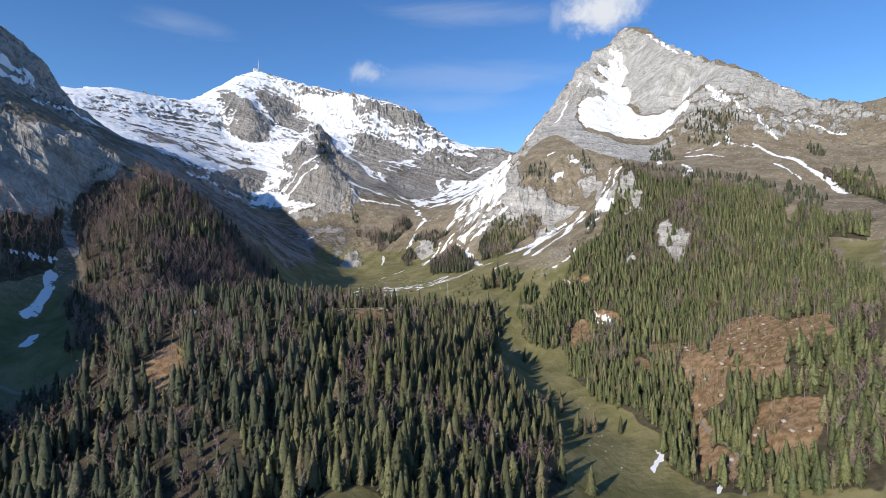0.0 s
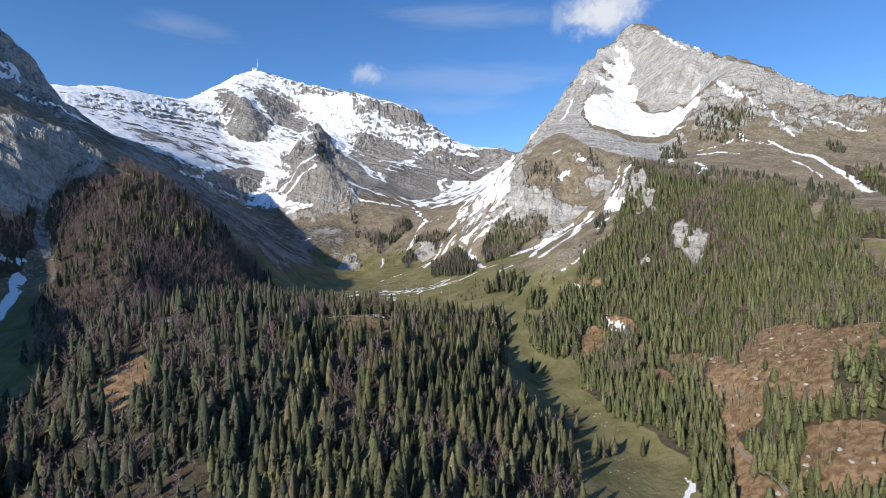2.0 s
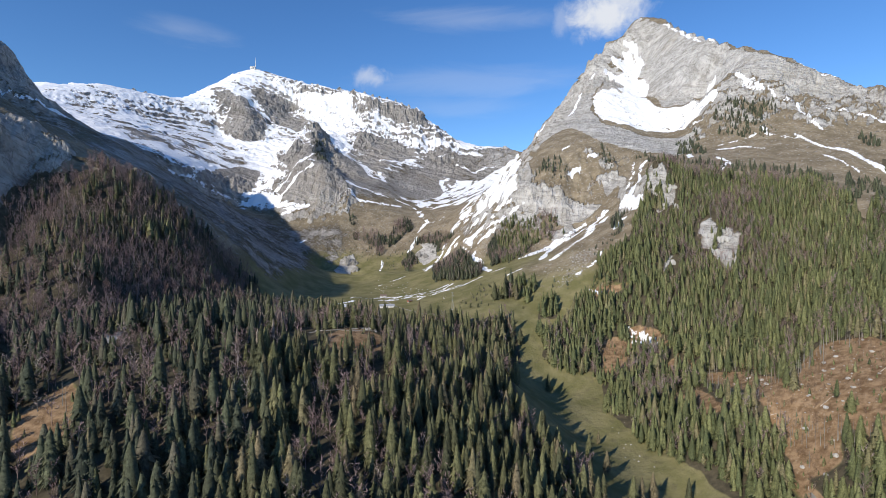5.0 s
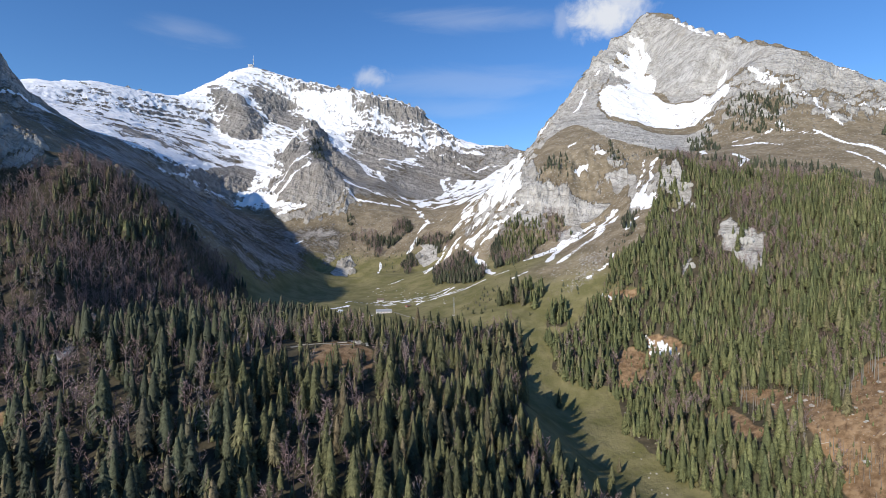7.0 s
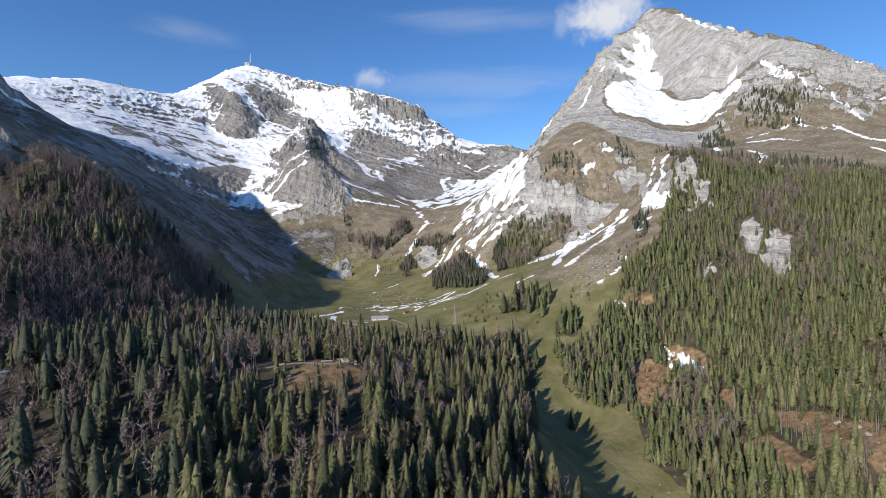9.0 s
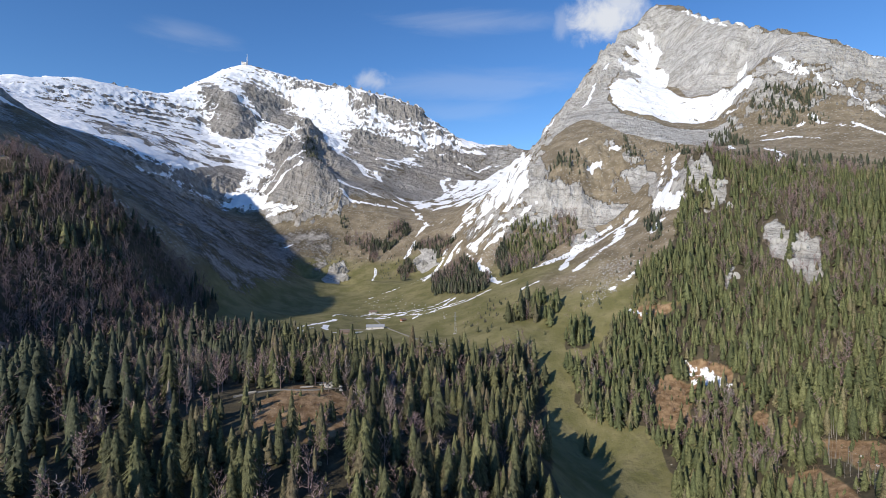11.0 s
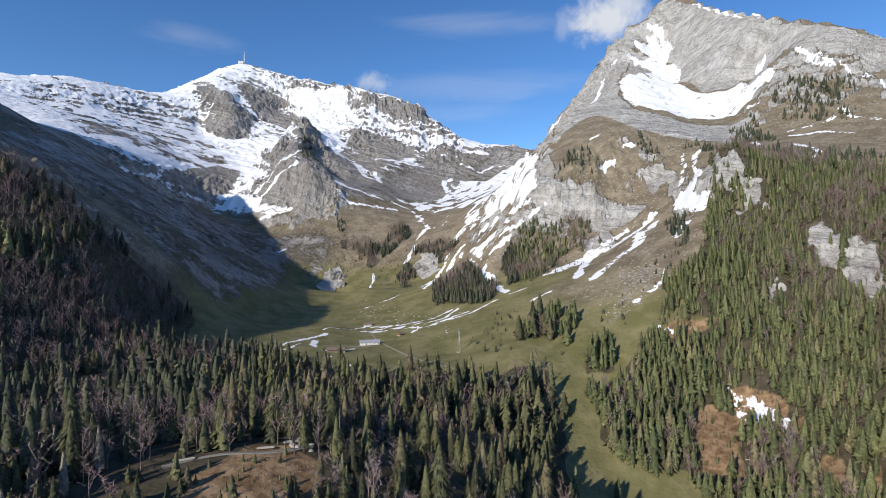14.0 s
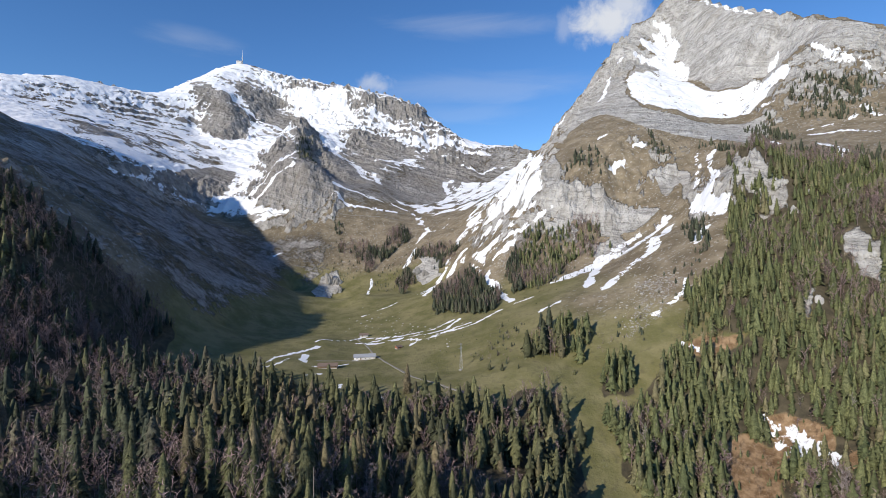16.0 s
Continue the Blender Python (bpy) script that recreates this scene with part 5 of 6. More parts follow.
grove("leafless_saplings", BARE, on_ground(saplings), rng.uniform(4, 11, len(saplings)), rng, RUSTY, "thin leafless saplings standing on felled ground", 1.0)
brush = on_ground(glades[rng.random(len(glades)) < np.where(glades[:, 0] > 118, 0.35, 0.95)])
grove("leafless_brush", BARE, brush, rng.uniform(5, 12, len(brush)), rng, TWIGS, "leafless brown thicket in the forest glades", 1.7)
BRUSH = [np.array(o, float) for o in (
    [(-206, 1640), (-190, 1760), (-150, 1800), (-100, 1790), (-110, 1690), (-140, 1600)], [(-330, 1760), (-300, 1860), (-230, 1740), (-260, 1690)], [(-420, 1830), (-300, 1900), (-290, 1870), (-400, 1790)],
    [(95, 1215), (140, 1225), (200, 1270), (250, 1270), (300, 1260), (250, 1230), (150, 1205)], [(150, 960), (190, 985), (240, 1040), (300, 1080), (330, 1090), (270, 1010), (200, 945), (165, 940)], [(20, 1000), (60, 1080), (90, 1050), (60, 960)])]
head = np.concatenate([thin(scatter(o, 6.0), 0.55) for o in BRUSH])
grove("leafless_brush", BRUSHWOOD, on_ground(head), rng.uniform(3, 8, len(head)), rng, TWIGS, "leafless brown brush in the gullies of the valley head", 1.7)
head = np.concatenate([thin(scatter(o, 9.0), 0.4) for o in BRUSH])
grove("mountain_pines", SMALL_SPRUCE, on_ground(head), rng.uniform(2.5, 8, len(head)), rng, PINES_AND_SHADE, "low dark spruces in the gullies of the valley head", 1.2)
bush = np.concatenate([thin(scatter(o, 8.5), 0.8) for o, w, gap in ZONES["scrub"]])
grove("mountain_pines", SMALL_SPRUCE, on_ground(bush), rng.gamma(5.0, 2.1, len(bush)).clip(3, 20), rng, PINES_AND_SHADE, "scattered dark pines on the mountain side", 1.1)


def spruce(k):
    """One near spruce: stem and crown of boughs."""
    top = new("spruce_tree")
    tagged(top, ("tall dark green spruce with drooping boughs", "slender olive green spruce with ragged boughs")[k % 2], "tree", "spruces on the wooded hill")
    v, t = trunk_mesh(25.0, 0.36, 6, rng)
    link_mesh("trunk", v, t, BARK, parent=top)
    v, t, n = spruce_crown(rng, 30, 13, (0.07, 0.11, 0.20)[k % 3], 0.195 + 0.016 * (k % 4), 0.34, 2)
    link_mesh("crown", v * (28.0, 28.0, 28.0), t, NEEDLES, np.zeros(len(v)), top, n)
    return top


kinds = [spruce(k) for k in range(6)]
for k, p in enumerate(single):
    s = float(rng.normal(0.98, 0.16)) * (1 - 0.08 * float(smooth(5, 60, p[0])))
    m = pose(*p, 0, 0, float(rng.uniform(0, 360)))
    if k < len(kinds):
        kinds[k].matrix_basis = m
    else:
        ob = copy_thing(kinds[k % len(kinds)], m)
        ob.scale = (s, s, s * float(rng.uniform(0.92, 1.12)))


def larch(k, x, y, tall):
    """A leafless grey larch: stem and a thin narrow crown of bare sprays."""
    top = tagged(new("larch_tree"), "leafless grey-beige larch with thin bare branches", "tree", "bare larches on the wooded hill")
    v, t = trunk_mesh(tall * 0.97, 0.22, 6, rng)
    link_mesh("trunk", v, t, PALE_BARK, parent=top)
    v, t, n = spruce_crown(rng, 22, 10, 0.12, 0.17, 0.45, 2)
    link_mesh("crown", v * (tall, tall, tall), t, LARCH, np.zeros(len(v)), top, n)
    top.matrix_basis = pose(x, y, float(ground_at(x, y)) - 0.3, 0, 0, 40 * k)


for k, (x, y, tall) in enumerate(((-161, 561, 18), (-153, 599, 21), (-173, 600, 19), (-162, 574, 17), (-166, 580, 18), (-155, 582, 19), (-160, 595, 20), (-152, 545, 17), (-186, 590, 18), (-178, 560, 17))):
    larch(k, x, y, tall)


# ---- small helpers for built things ----
def part(name, bm, material, parent, label=""):
    me = bpy.data.meshes.new(name)
    bm.to_mesh(me)
    bm.free()
    me.materials.append(material)
    ob = new(name, me)
    ob.parent = parent
    return tagged(ob, label)


def block(size, at=(0, 0, 0), bevel=0.0):
    bm = bmesh.new()
    bmesh.ops.create_cube(bm, size=1.0, matrix=Matrix.Translation(at) @ Matrix.Diagonal((*size, 1)))
    if bevel:
        bmesh.ops.bevel(bm, geom=bm.edges[:], offset=bevel, segments=1, affect="EDGES")
    return bm


def rod(a, b, r, r2=None, sides=8):
    a, b = Vector(a), Vector(b)
    bm = bmesh.new()
    m = Matrix.Translation((a + b) / 2) @ (b - a).to_track_quat("Z", "Y").to_matrix().to_4x4()
    bmesh.ops.create_cone(bm, cap_ends=True, segments=sides, radius1=r, radius2=r if r2 is None else r2, depth=(b - a).length, matrix=m)
    return bm


def joined(*parts_):
    out = bmesh.new()
    for b in parts_:
        me = bpy.data.meshes.new("tmp")
        b.to_mesh(me)
        b.free()
        out.from_mesh(me)
        bpy.data.meshes.remove(me)
    return out


def standing(x, y, sink=0.0):
    return float(ground_at(x, y)) - sink


# ---- paths and roads, draped on the ground ----
def road(name, line, width, material, label):
    pts = []
    for a, b in zip(line, line[1:]):
        n = max(2, int(np.hypot(*(b - a)) / 4))
        pts += [a + (b - a) * k / n for k in range(n)]
    pts = np.array(pts + [line[-1]])
    for _ in range(6):
        pts[1:-1] = (pts[:-2] + 2 * pts[1:-1] + pts[2:]) / 4
    d = np.gradient(pts, axis=0)
    d /= np.hypot(d[:, 0], d[:, 1])[:, None] + 1e-9
    side_ = np.stack([-d[:, 1], d[:, 0]], -1)
    wob = 1 + 0.25 * grain(np.arange(len(pts)) / 3.0, np.zeros(len(pts)), 4)
    bm = bmesh.new()
    last = None
    for p, s, w in zip(pts, side_, wob):
        mid = standing(p[0], p[1]) + 0.35
        row = []
        for k, h in ((-0.62, -0.6), (-0.5, 0.0), (0.0, 0.08), (0.5, 0.0), (0.62, -0.6)):
            q = p + s * k * width * w
            row.append(bm.verts.new((q[0], q[1], max(mid, standing(q[0], q[1]) + 0.15) + h)))
        if last:
            for a in range(4):
                bm.faces.new((last[a], last[a + 1], row[a + 1], row[a]))
        last = row
    return tagged(part(name, bm, material, None), label, "road", kind="structure")


for (line, width, _), name, text in zip(ZONES["track"], ("path_1", "path_2", "path_3", "road_1", "road_2", "road_3"), (
        "pale gravel farm path across the valley meadow", "faint gravel path to the alpine huts", "narrow bench path across the mountain side",
        "gravel road in the shaded side valley", "rough pale road above the earth slide", "grey forest road along the felled slope")):
    road(name, line, width * 1.05, GRAVEL, text)


# ---- summit station and mast ----
def summit():
    x, y = -1312.0, 3540.0
    z = standing(x, y) - 3
    top = tagged(new("summit_station"), "pale concrete summit station on the snowy main peak", "building")
    top.matrix_basis = pose(x, y, z, 0, 0, 12)
    part("hall", block((30, 20, 34), (-6, 0, 17), 0.6), PLASTER, top)
    part("wing", block((34, 16, 16), (26, 2, 8), 0.5), PLASTER, top)
    part("roof", joined(block((31.4, 21.4, 1.4), (-6, 0, 34.7)), block((35, 17, 1.2), (26, 2, 16.8))), SHEET_ROOF, top, "grey flat roof")
    for k, zz in enumerate((20.0, 28.0)):
        part("window", block((22, 0.5, 1.8), (-6, -10.1, zz)), GLASS, top, "dark band of windows")
    mast = tagged(new("transmission_mast"), "tall white transmission mast with steel galleries beside the summit station", "mast")
    mast.matrix_basis = pose(x + 12, y + 4, z + 10, 0, 0, 0)
    part("base", rod((0, 0, -12), (0, 0, 14), 5.0, 3.6, 14), PLASTER, mast)
    part("shaft", rod((0, 0, 14), (0, 0, 62), 2.6, 2.0, 14), WHITE, mast)
    for zz in (30, 46):
        part("band", rod((0, 0, zz), (0, 0, zz + 3), 2.75, 2.6, 14), STEEL, mast, "grey painted band")
    for zz in (22, 40):
        part("gallery", rod((0, 0, zz), (0, 0, zz + 1.6), 4.4, 4.4, 14), STEEL, mast, "grey steel gallery")
    part("aerial", rod((0, 0, 62), (0, 0, 92), 1.2, 0.5, 10), WHITE, mast)


summit()


# ---- alpine huts on the valley floor ----
def hut(x, y, turn, length, width, wall_h, roof_mat, wall_mat, label, chimney=False):
    low = min(standing(x + dx, y + dy) for dx in (-length / 2, 0, length / 2) for dy in (-width / 2, width / 2))
    top = tagged(new("alpine_hut"), label, "hut", "huts on the valley meadow")
    top.matrix_basis = pose(x, y, low - 0.4, 0, 0, turn)
    plinth = 1.6
    part("plinth", block((length + 0.3, width + 0.3, plinth + 0.8), (0, 0, plinth / 2 - 0.2)), STONE, top, "rough stone base")
    rise = width * 0.28
    bm = bmesh.new()
    lo, hi = plinth + 0.15, plinth + wall_h
    shape = [(-width / 2, lo), (width / 2, lo), (width / 2, hi), (0, hi + rise), (-width / 2, hi)]
    ends = [[bm.verts.new((sx * length / 2, py, pz)) for py, pz in shape] for sx in (-1, 1)]
    bm.faces.new(ends[0]), bm.faces.new(ends[1][::-1])
    for k in range(5):
        bm.faces.new((ends[0][k], ends[0][(k + 1) % 5], ends[1][(k + 1) % 5], ends[1][k]))
    part("wall", bm, wall_mat, top)
    for s in (-1, 1):
        slope = math.atan2(rise, width / 2)
        span = math.hypot(rise, width / 2) + 0.9
        bm = block((length + 1.6, span, 0.22), (0, 0, 0))
        bmesh.ops.transform(bm, matrix=Matrix.Translation((0, s * (span / 2 - 0.05) * math.cos(slope), hi + rise + 0.2 - (span / 2 - 0.05) * math.sin(slope))) @ Matrix.Rotation(-s * slope, 4, "X"), verts=bm.verts)
        part("roof", bm, roof_mat, top, "sloping roof sheet")
    part("ridge", rod((-length / 2 - 0.8, 0, hi + rise + 0.32), (length / 2 + 0.8, 0, hi + rise + 0.32), 0.18), roof_mat, top)
    door = part("door", block((1.6, 0.18, 2.1), (-length * 0.18, -width / 2 - 0.08, lo + 1.05)), TIMBER, top, "weathered board door")
    part("handle", block((0.08, 0.1, 0.3), (-length * 0.18 + 0.6, -width / 2 - 0.2, lo + 1.0)), STEEL, door)
    for k in range(max(2, int(length / 5))):
        wx = -length / 2 + (k + 0.7) * length / max(2, int(length / 5))
        if abs(wx + length * 0.18) < 1.6 or wx > length / 2 - 0.8:
            continue
        win = part("window", block((1.1, 0.16, 0.9), (wx, -width / 2 - 0.07, lo + 1.4)), TIMBER, top)
        part("pane", block((0.9, 0.1, 0.7), (wx, -width / 2 - 0.13, lo + 1.4)), GLASS, win)
    if chimney:
        part("chimney", block((0.9, 0.9, 2.0), (length * 0.25, 0.8, hi + rise + 0.2)), STONE, top)


hut(-114, 1080, 8, 27, 10, 3.2, SHEET_ROOF, PLASTER, "long low barn with grey metal roof and pale walls", True)
hut(-148, 1024, 6, 22, 9, 2.4, BROWN_ROOF, TIMBER, "low weathered timber barn with brown shingle roof")
hut(-137, 1205, 10, 13, 7, 2.4, BROWN_ROOF, STONE, "small stone hut with brown roof above the path")
hut(-74, 1117, 40, 8, 6, 2.2, BROWN_ROOF, RUST, "small rust-red hut beside a snow patch")
hut(-126, 902, 14, 11, 7, 2.6, BLUE_ROOF, TIMBER, "timber hut with blue-grey roof at the forest edge")


# ---- pylon on the meadow ----
def pylon(x, y):
    top = tagged(new("pylon"), "slender grey steel lattice pylon on the meadow", "pylon")
    top.matrix_basis = pose(x, y, standing(x, y, 0.3), 0, 0, 20)
    tall, foot, head = 30.0, 1.5, 0.35
    corner = lambda f, i: ((foot + (head - foot) * f) * (1, -1, -1, 1)[i], (foot + (head - foot) * f) * (1, 1, -1, -1)[i], f * tall)
    for i in range(4):
        part("leg", rod(corner(0, i), corner(1, i), 0.11, 0.08, 4), STEEL, top)
    for k in range(9):
        part("brace", joined(*[rod(corner(k / 9, i), corner((k + 1) / 9, (i + 1) % 4), 0.05, 0.05, 4) for i in range(4)]), STEEL, top)
    for zz, w in ((24.0, 3.2), (28.5, 2.4)):
        part("arm", joined(rod((-w, 0, zz), (w, 0, zz), 0.09, 0.09, 4), rod((-w, 0, zz), (0, 0, zz + 1.2), 0.06, 0.06, 4), rod((w, 0, zz), (0, 0, zz + 1.2), 0.06, 0.06, 4)), STEEL, top)
    part("footing", block((4.2, 4.2, 1.0), (0, 0, 0.1), 0.1), STONE, top, "pale concrete footing")


pylon(9, 985)


# ---- dead snags, logs and boulders ----
def snag(x, y, tall, label="grey dead spruce trunk with broken branch stubs"):
    top = tagged(new("dead_tree"), label, "tree", "dead standing trunks")
    top.matrix_basis = pose(x, y, standing(x, y, 0.4), 0, 0, float(rng.uniform(0, 360)))
    part("trunk", rod((0, 0, 0), (0.15, 0, tall), 0.28, 0.07, 8), PALE_BARK, top)
    for k in range(11):
        zz, a, r = tall * (0.30 + 0.065 * k), float(rng.uniform(0, 6.28)), (0.6 + 1.5 * float(rng.random())) * (1.2 - 0.07 * k)
        part("branch", rod((0, 0, zz), (r * math.cos(a), r * math.sin(a), zz + 0.1 * r), 0.06, 0.02, 5), PALE_BARK, top)


for p in ((-116, 632, 11), (-58, 640, 24), (-95, 655, 21), (304, 379, 15), (-255, 470, 16), (-248, 480, 19), (-262, 476, 18), (-238, 462, 17), (242, 690, 16), (296, 622, 15), (310, 618, 17), (322, 612, 16), (355, 612, 18), (384, 618, 20), (404, 592, 18), (420, 560, 17), (426, 540, 20), (388, 612, 16), (268, 612, 14), (276, 520, 13), (300, 445, 14), (316, 430, 16), (310, 398, 17), (330, 610, 18), (360, 622, 20), (398, 600, 19), (415, 575, 21), (345, 616, 17), (376, 628, 20)):
    snag(*p)


def edge_trunks():
    """Pale bare lower trunks along the upper edge of the felled slope, far too thin to tell apart singly."""
    line = ZONES["soil"][0][0]
    p = thin(scatter(line * 1.0 + (line - line.mean(0)) * 0.16, 3.2), 0.4)
    d = beside(np.vstack([line, line[:1]]), p[:, 0], p[:, 1])
    p = p[(~inside(line, p[:, 0], p[:, 1]) | (d < 5)) & (d < 13) & (p[:, 1] > 500)]
    poles = [trunk_mesh(1.0, 0.016, 4, rng, float(rng.normal(0, 0.02)), 3) for k in range(4)]
    grove("forest_edge_trunks", poles, on_ground(p), rng.uniform(8, 17, len(p)), rng, PALE_BARK, "pale bare trunks along the edge of the felled slope")


edge_trunks()


def fallen_log(x, y, turn, length, r=0.3):
    a, h = math.radians(turn), length / 2
    ends = [(x + s * h * math.cos(a), y + s * h * math.sin(a)) for s in (-1, 1)]
    za, zb = standing(*ends[0]) + r * 0.8, standing(*ends[1]) + r * 0.8
    mid = standing(x, y) + r * 0.6
    lift = max(0.0, mid - (za + zb) / 2)
    bm = rod((*ends[0], za + lift), (*ends[1], zb + lift), r, r * 0.6, 8)
    tagged(part("fallen_log", bm, PALE_WOOD, None), "pale stripped log lying on the felled ground", "log", "logs on the felled ground")


for p in ((-125, 640, 20, 12, 0.35), (-90, 645, 10, 14, 0.4), (-84, 648, 4, 10, 0.3), (242, 788, -25, 12, 0.35), (262, 500, 60, 16, 0.3), (300, 470, 30, 14, 0.3), (318, 560, 10, 10, 0.3), (340, 520, 50, 11, 0.3), (285, 580, -20, 10, 0.3), (366, 560, 15, 9, 0.3)):
    fallen_log(*p)


def board_stack(x, y, turn, length):
    """Pale sawn boards stacked on two bearers beside the road."""
    top = tagged(new("board_stack"), "stack of pale sawn boards beside the slide road", "boards")
    top.matrix_basis = pose(x, y, standing(x, y, -0.35), 0, 0, turn)
    for k in (-0.35, 0.35):
        part("bearer", block((0.25, 1.7, 0.5), (k * length, 0, 0)), TIMBER, top, "dark timber bearer")
    for row in range(3):
        for k in range(4):
            part("board", block((length, 0.34, 0.16), (float(rng.uniform(-0.2, 0.2)), (k - 1.5) * 0.38, 0.36 + 0.19 * row), 0.02), PALE_WOOD, top)


board_stack(-122, 612, 25, 7.0)
board_stack(-92, 629, 12, 8.0)


def stone_mesh(seed, rough=0.35):
    bm = bmesh.new()
    bmesh.ops.create_icosphere(bm, subdivisions=2, radius=1.0)
    for v in bm.verts:
        n = noise.noise(v.co * 1.1 + Vector((seed * 7.1, 0, 0))) + 0.5 * noise.noise(v.co * 2.7 + Vector((0, seed * 3.3, 0)))
        v.co *= 1 + rough * n
        v.co.z *= 0.72
    me = bpy.data.meshes.new("boulder")
    bm.to_mesh(me)
    bm.free()
    me.materials.append(STONE)
    return me


STONES = [stone_mesh(k) for k in range(5)]


def boulder(x, y, size, group, label):
    ob = tagged(new("boulder", STONES[int(rng.integers(0, 5))]), label, "boulder", group)
    ob.matrix_basis = pose(x, y, standing(x, y) + 0.25 * size, 0, 0, float(rng.uniform(0, 360))) @ Matrix.Diagonal((size, size * float(rng.uniform(0.7, 1.2)), size * float(rng.uniform(0.7, 1.1)), 1))


felled = scatter(ZONES["soil"][0][0], 15.0)
felled = np.concatenate([thin(felled, 0.45), thin(scatter(ZONES["soil"][1][0], 13.0), 0.5), thin(scatter(ZONES["soil"][2][0], 13.0), 0.5)])
for p in felled:
    boulder(p[0], p[1], float(rng.uniform(0.7, 2.3)), "boulders on the felled slope", "pale limestone boulder on rust-brown felled ground")
for k in range(14):
    boulder(-80 + float(rng.normal(0, 5)), 640 + float(rng.normal(0, 4)), float(rng.uniform(0.7, 1.8)), "boulders above the slide", "pale limestone boulder above the earth slide")
for k in range(70):
    f = float(rng.random())
    boulder(-170 + 170 * f + float(rng.normal(0, 22)), 1350 - 230 * f + float(rng.normal(0, 35)), float(rng.uniform(0.6, 1.6)), "boulders on the valley meadow", "grey limestone boulder lying in the valley meadow")
for k in range(40):
    f = float(rng.random())
    boulder(205 - 50 * f + float(rng.normal(0, 6)), 720 - 250 * f * f + float(rng.normal(0, 10)) - 60 * f, float(rng.uniform(0.35, 0.9)), "stones by the meadow edge", "pale stone in the grass by the forest edge")

def rock_tooth(x, y, high, wide, label):
    """A jagged crag on a crest: a ribbed, stepped horn of limestone."""
    bm = bmesh.new()
    sides, rings = 11, 6
    lean_ = rng.normal(0, 0.12, 2)
    rows = []
    for k in range(rings):
        f = k / rings
        r = wide * (1 - f) ** 0.8 * (0.85 + 0.3 * float(rng.random()))
        rows.append([bm.verts.new((lean_[0] * f * high + r * float(rng.uniform(0.65, 1.25)) * math.cos(6.283 * j / sides), lean_[1] * f * high + r * 0.7 * float(rng.uniform(0.65, 1.25)) * math.sin(6.283 * j / sides),
                                   high * (f + float(rng.uniform(-0.08, 0.08)) * (k > 0)))) for j in range(sides)])
    tip = bm.verts.new((lean_[0] * high, lean_[1] * high, high))
    for a, b in zip(rows, rows[1:]):
        for j in range(sides):
            n = (j + 1) % sides
            bm.faces.new((a[j], a[n], b[n]))
            bm.faces.new((a[j], b[n], b[j]))
    for j in range(sides):
        bm.faces.new((rows[-1][j], rows[-1][(j + 1) % sides], tip))
    me = bpy.data.meshes.new("rock_tooth")
    bm.to_mesh(me)
    bm.free()
    me.materials.append(CRAG)
    ob = tagged(new("rock_tooth", me), label, "crag", "crags along the crest")
    ob.matrix_basis = pose(x, y, standing(x, y) - 0.6 * high, 0, 0, float(rng.uniform(0, 360)))


for x, y, high, wide in ((-1600, 2700, 46, 34), (-1575, 2745, 30, 26), (-1420, 3515, 40, 34), (-1080, 3488, 34, 40), (-1000, 3456, 26, 34), (-690, 3355, 44, 42), (-640, 3332, 32, 34), (-590, 3305, 40, 38),
                         (-520, 3287, 36, 30), (-470, 3276, 46, 32), (-415, 3265, 40, 34), (-372, 3256, 50, 30), (-320, 3243, 42, 30), (-280, 3231, 36, 28), (-235, 3218, 40, 26), (-190, 3204, 34, 26),
                         (690, 2452, 40, 30), (640, 2392, 28, 24), (590, 2330, 22, 22), (-150, 3185, 30, 24), (-110, 3162, 26, 22), (-880, 3408, 24, 30)):
    rock_tooth(x, y, high, wide, "jagged grey limestone tooth on the mountain crest")

def crag_block(seed, material):
    """One broken limestone block, about 1 m in radius."""
    bm = bmesh.new()
    bmesh.ops.create_icosphere(bm, subdivisions=3, radius=1.0)
    for v in bm.verts:
        p = v.co + Vector((seed * 5.3, seed * 1.7, seed * 2.2))
        n = noise.noise(p * 1.6) + 0.6 * noise.noise(p * 3.7) + 0.3 * noise.noise(p * 8.1)
        v.co = Vector((v.co.x * 0.9, v.co.y * 0.6, v.co.z * 1.15)) * (1 + 0.5 * n)
    me = bpy.data.meshes.new("block")
    bm.to_mesh(me)
    bm.free()
    me.materials.append(material)
    return me


CRAG_BLOCKS = [crag_block(k, CRAG_PALE) for k in range(5)]
GREY_BLOCKS = [crag_block(k + 5, CRAG) for k in range(5)]


def rock_outcrop(x, y, wide, high, turn, shapes):
    """A face of leaning limestone blocks that stands out of the slope."""
    top = tagged(new("rock_outcrop"), ("grey" if x < 0 else "pale") + " broken limestone face standing out of the slope", "rock", "rock faces on the slopes")
    top.matrix_basis = pose(x, y, standing(x, y) + 0.15 * high, 0, 0, turn)
    for k in range(7):
        ob = new("block", shapes[int(rng.integers(0, 5))])
        ob.parent = top
        r = float(rng.uniform(0.25, 0.55))
        ob.matrix_basis = pose(float(rng.uniform(-0.9, 0.9)) * wide, float(rng.uniform(-0.45, 0.45)) * wide, float(rng.uniform(-0.3, 0.5)) * high, 0, 0, float(rng.uniform(-40, 40))) @ Matrix.Diagonal((r * wide, r * wide, r * high, 1))


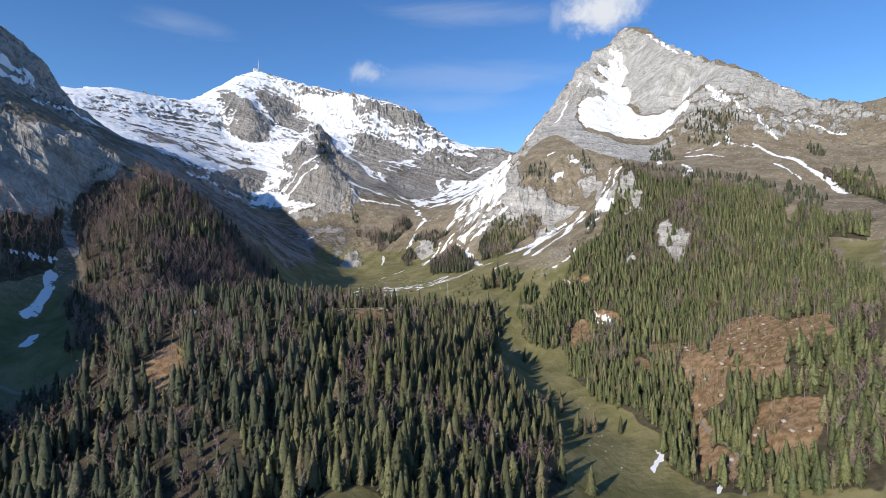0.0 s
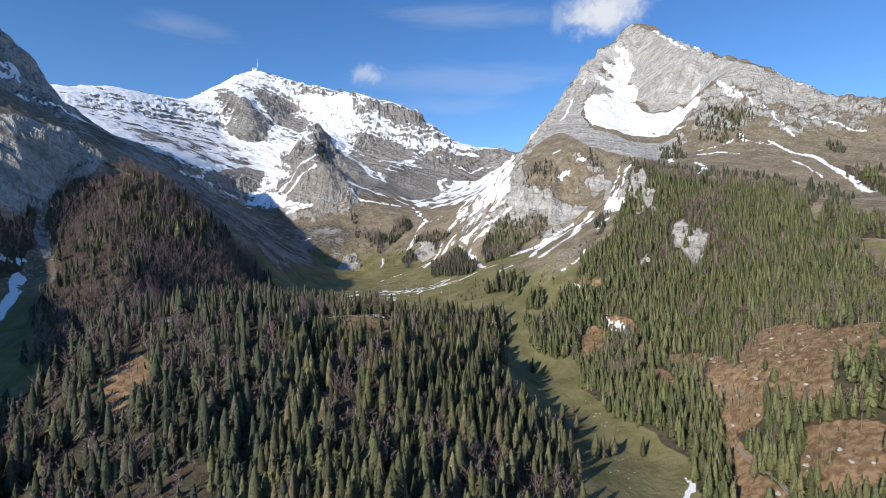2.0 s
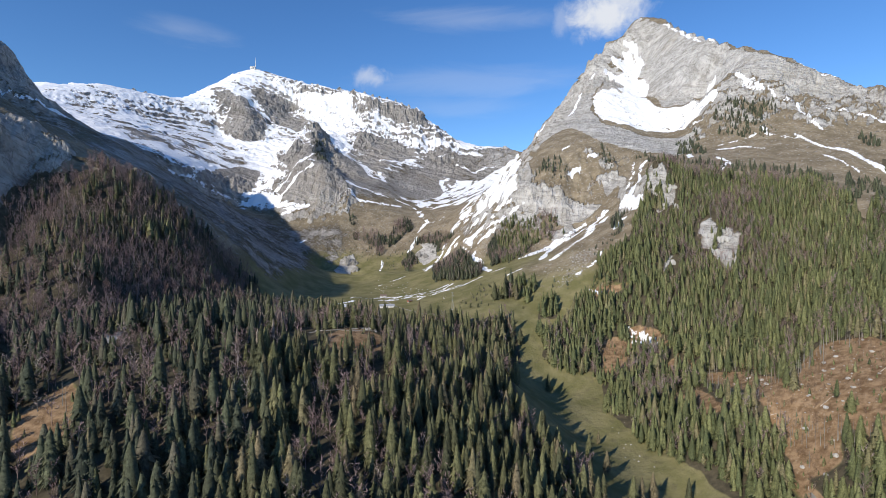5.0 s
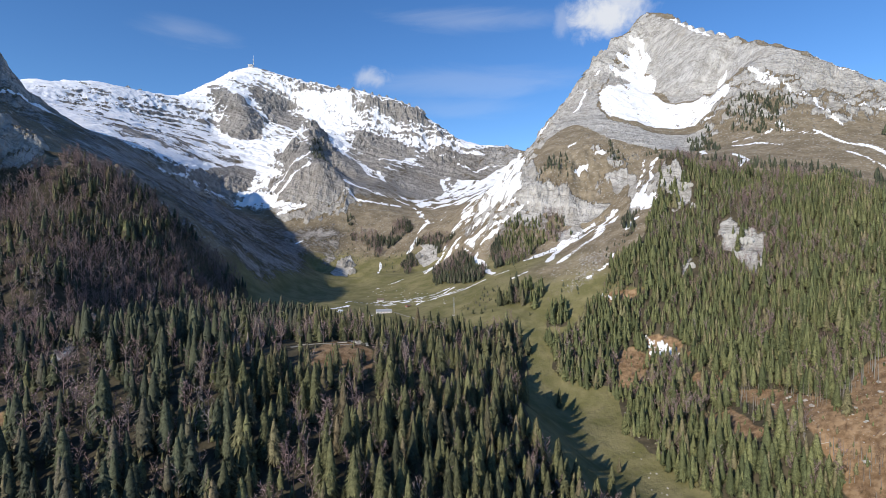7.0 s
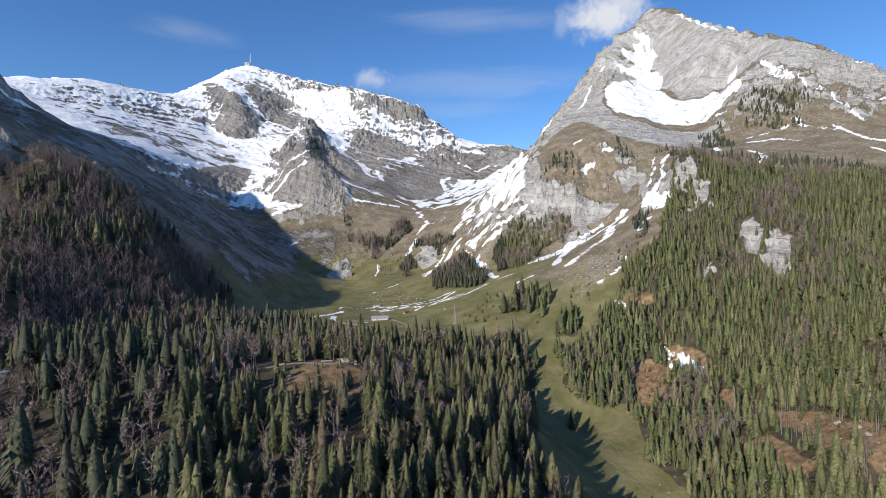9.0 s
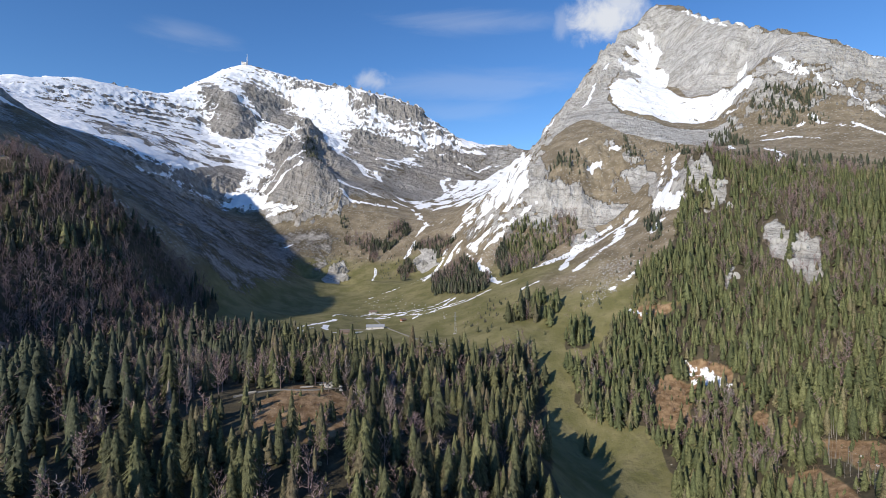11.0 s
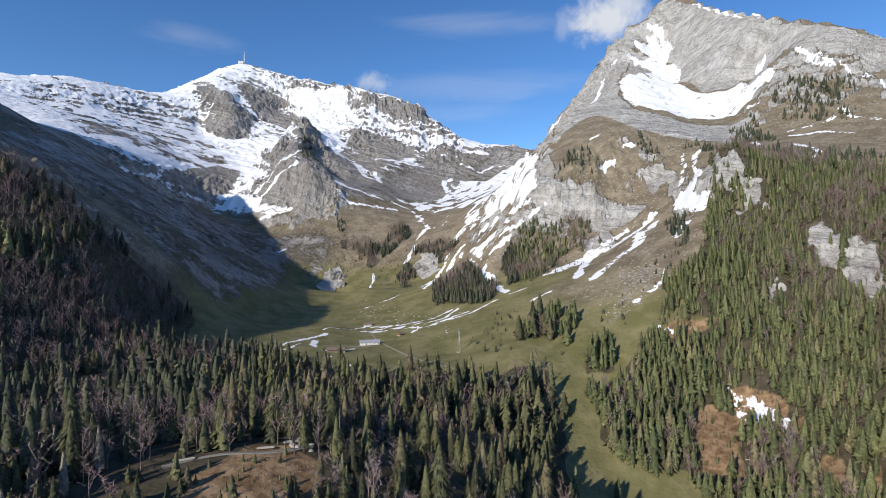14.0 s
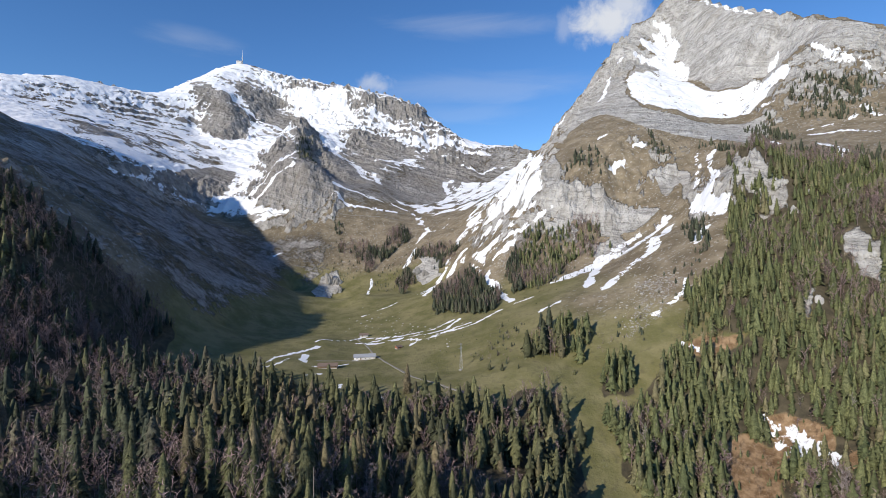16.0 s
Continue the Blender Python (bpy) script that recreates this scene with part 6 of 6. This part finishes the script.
for k, (x, y, wide, high) in enumerate(((409, 1134, 8, 9), (407, 1086, 8, 8), (428, 1096, 8, 8), (421, 1057, 7, 7), (447, 1068, 5, 5), (432, 963, 7, 9), (438, 942, 10, 12), (420, 924, 8, 9), (423, 904, 6, 7),
                                        (405, 890, 5, 5), (452, 958, 8, 8), (563, 958, 3.5, 4), (518, 970, 3.5, 4), (416, 839, 3, 3), (430, 1176, 8, 8), (412, 1115, 7, 7), (356, 925, 4, 7), (-88, 1690, 12, 14), (-62, 1672, 10, 12),
                                        (-300, 1700, 16, 18), (-318, 1725, 14, 20), (-284, 1660, 12, 12), (-372, 720, 8, 12), (-360, 700, 7, 10))):
    rock_outcrop(x, y, wide, high, 17 * (k % 5) - 30, GREY_BLOCKS if x < 0 else CRAG_BLOCKS)

# ---- loose rubble on the slide run-outs: far too many stones to count ----
def rubble(name, outline, gap, lo, hi, label):
    p = scatter(outline, gap)
    verts, faces = [], []
    for q in p:
        r = lo + (hi - lo) * float(rng.random()) ** 2.5
        z = standing(q[0], q[1]) + 0.2 * r
        i = len(verts)
        ring = [(q[0] + r * math.cos(a) * float(rng.uniform(0.7, 1.2)), q[1] + r * math.sin(a) * float(rng.uniform(0.7, 1.2)), z + float(rng.uniform(-0.3, 0.3)) * r) for a in (0, 1.26, 2.5, 3.8, 5.0)]
        verts += ring + [(q[0], q[1], z + 0.7 * r), (q[0], q[1], z - 0.7 * r)]
        for j in range(5):
            faces += [(i + j, i + (j + 1) % 5, i + 5), (i + (j + 1) % 5, i + j, i + 6)]
    tagged(link_mesh(name, np.array(verts), np.array(faces), STONE), label, "rubble", kind="stuff")


for outline, width, _ in ZONES["scree"]:
    rubble("rubble", outline, 5.4, 0.3, 2.1, "loose pale limestone rubble on the slope")
rubble("rubble", ZONES["soil"][0][0], 7.0, 0.2, 0.9, "small pale stones and stumps on felled ground")

# ---- single spruces and bushes that stand free on the meadows ----
for k, (x, y, tall) in enumerate(((128, 771, 24), (80, 566, 26), (92, 556, 25), (104, 545, 24), (98, 531, 26), (111, 526, 23), (115, 506, 25), (90, 541, 27), (76, 549, 25), (84, 577, 24), (198, 547, 22), (142, 519, 26), (152, 528, 24), (166, 541, 25), (110, 461, 27), (120, 396, 26), (98, 405, 29), (135, 560, 23), (124, 575, 26), (152, 640, 14), (38, 956, 9), (50, 947, 8), (66, 941, 5), (24, 1010, 4), (120, 930, 6), (-44, 915, 30), (-75, 905, 25), (-92, 902, 26))):
    ob = copy_thing(kinds[k % len(kinds)], pose(x, y, standing(x, y, 0.3), 0, 0, 57 * k))
    ob.scale = (tall / 28.0 * (1.1 if tall > 10 else 1.6),) * 2 + (tall / 28.0,)
    tagged(ob, "free-standing green spruce on the open meadow" if tall > 10 else "low dark spruce bush on the open meadow", "tree", "free-standing trees on the meadow")
shrubs = scatter(np.array([(-20, 1000), (60, 950), (130, 960), (170, 1120), (150, 1230), (60, 1200), (0, 1120)], float), 14.0)
grove("dwarf_shrubs", SMALL_SPRUCE, on_ground(thin(shrubs, 0.35)), rng.uniform(0.8, 2.6, 2000), rng, NEEDLES, "low dark shrubs dotted over the pasture slope", 2.2)
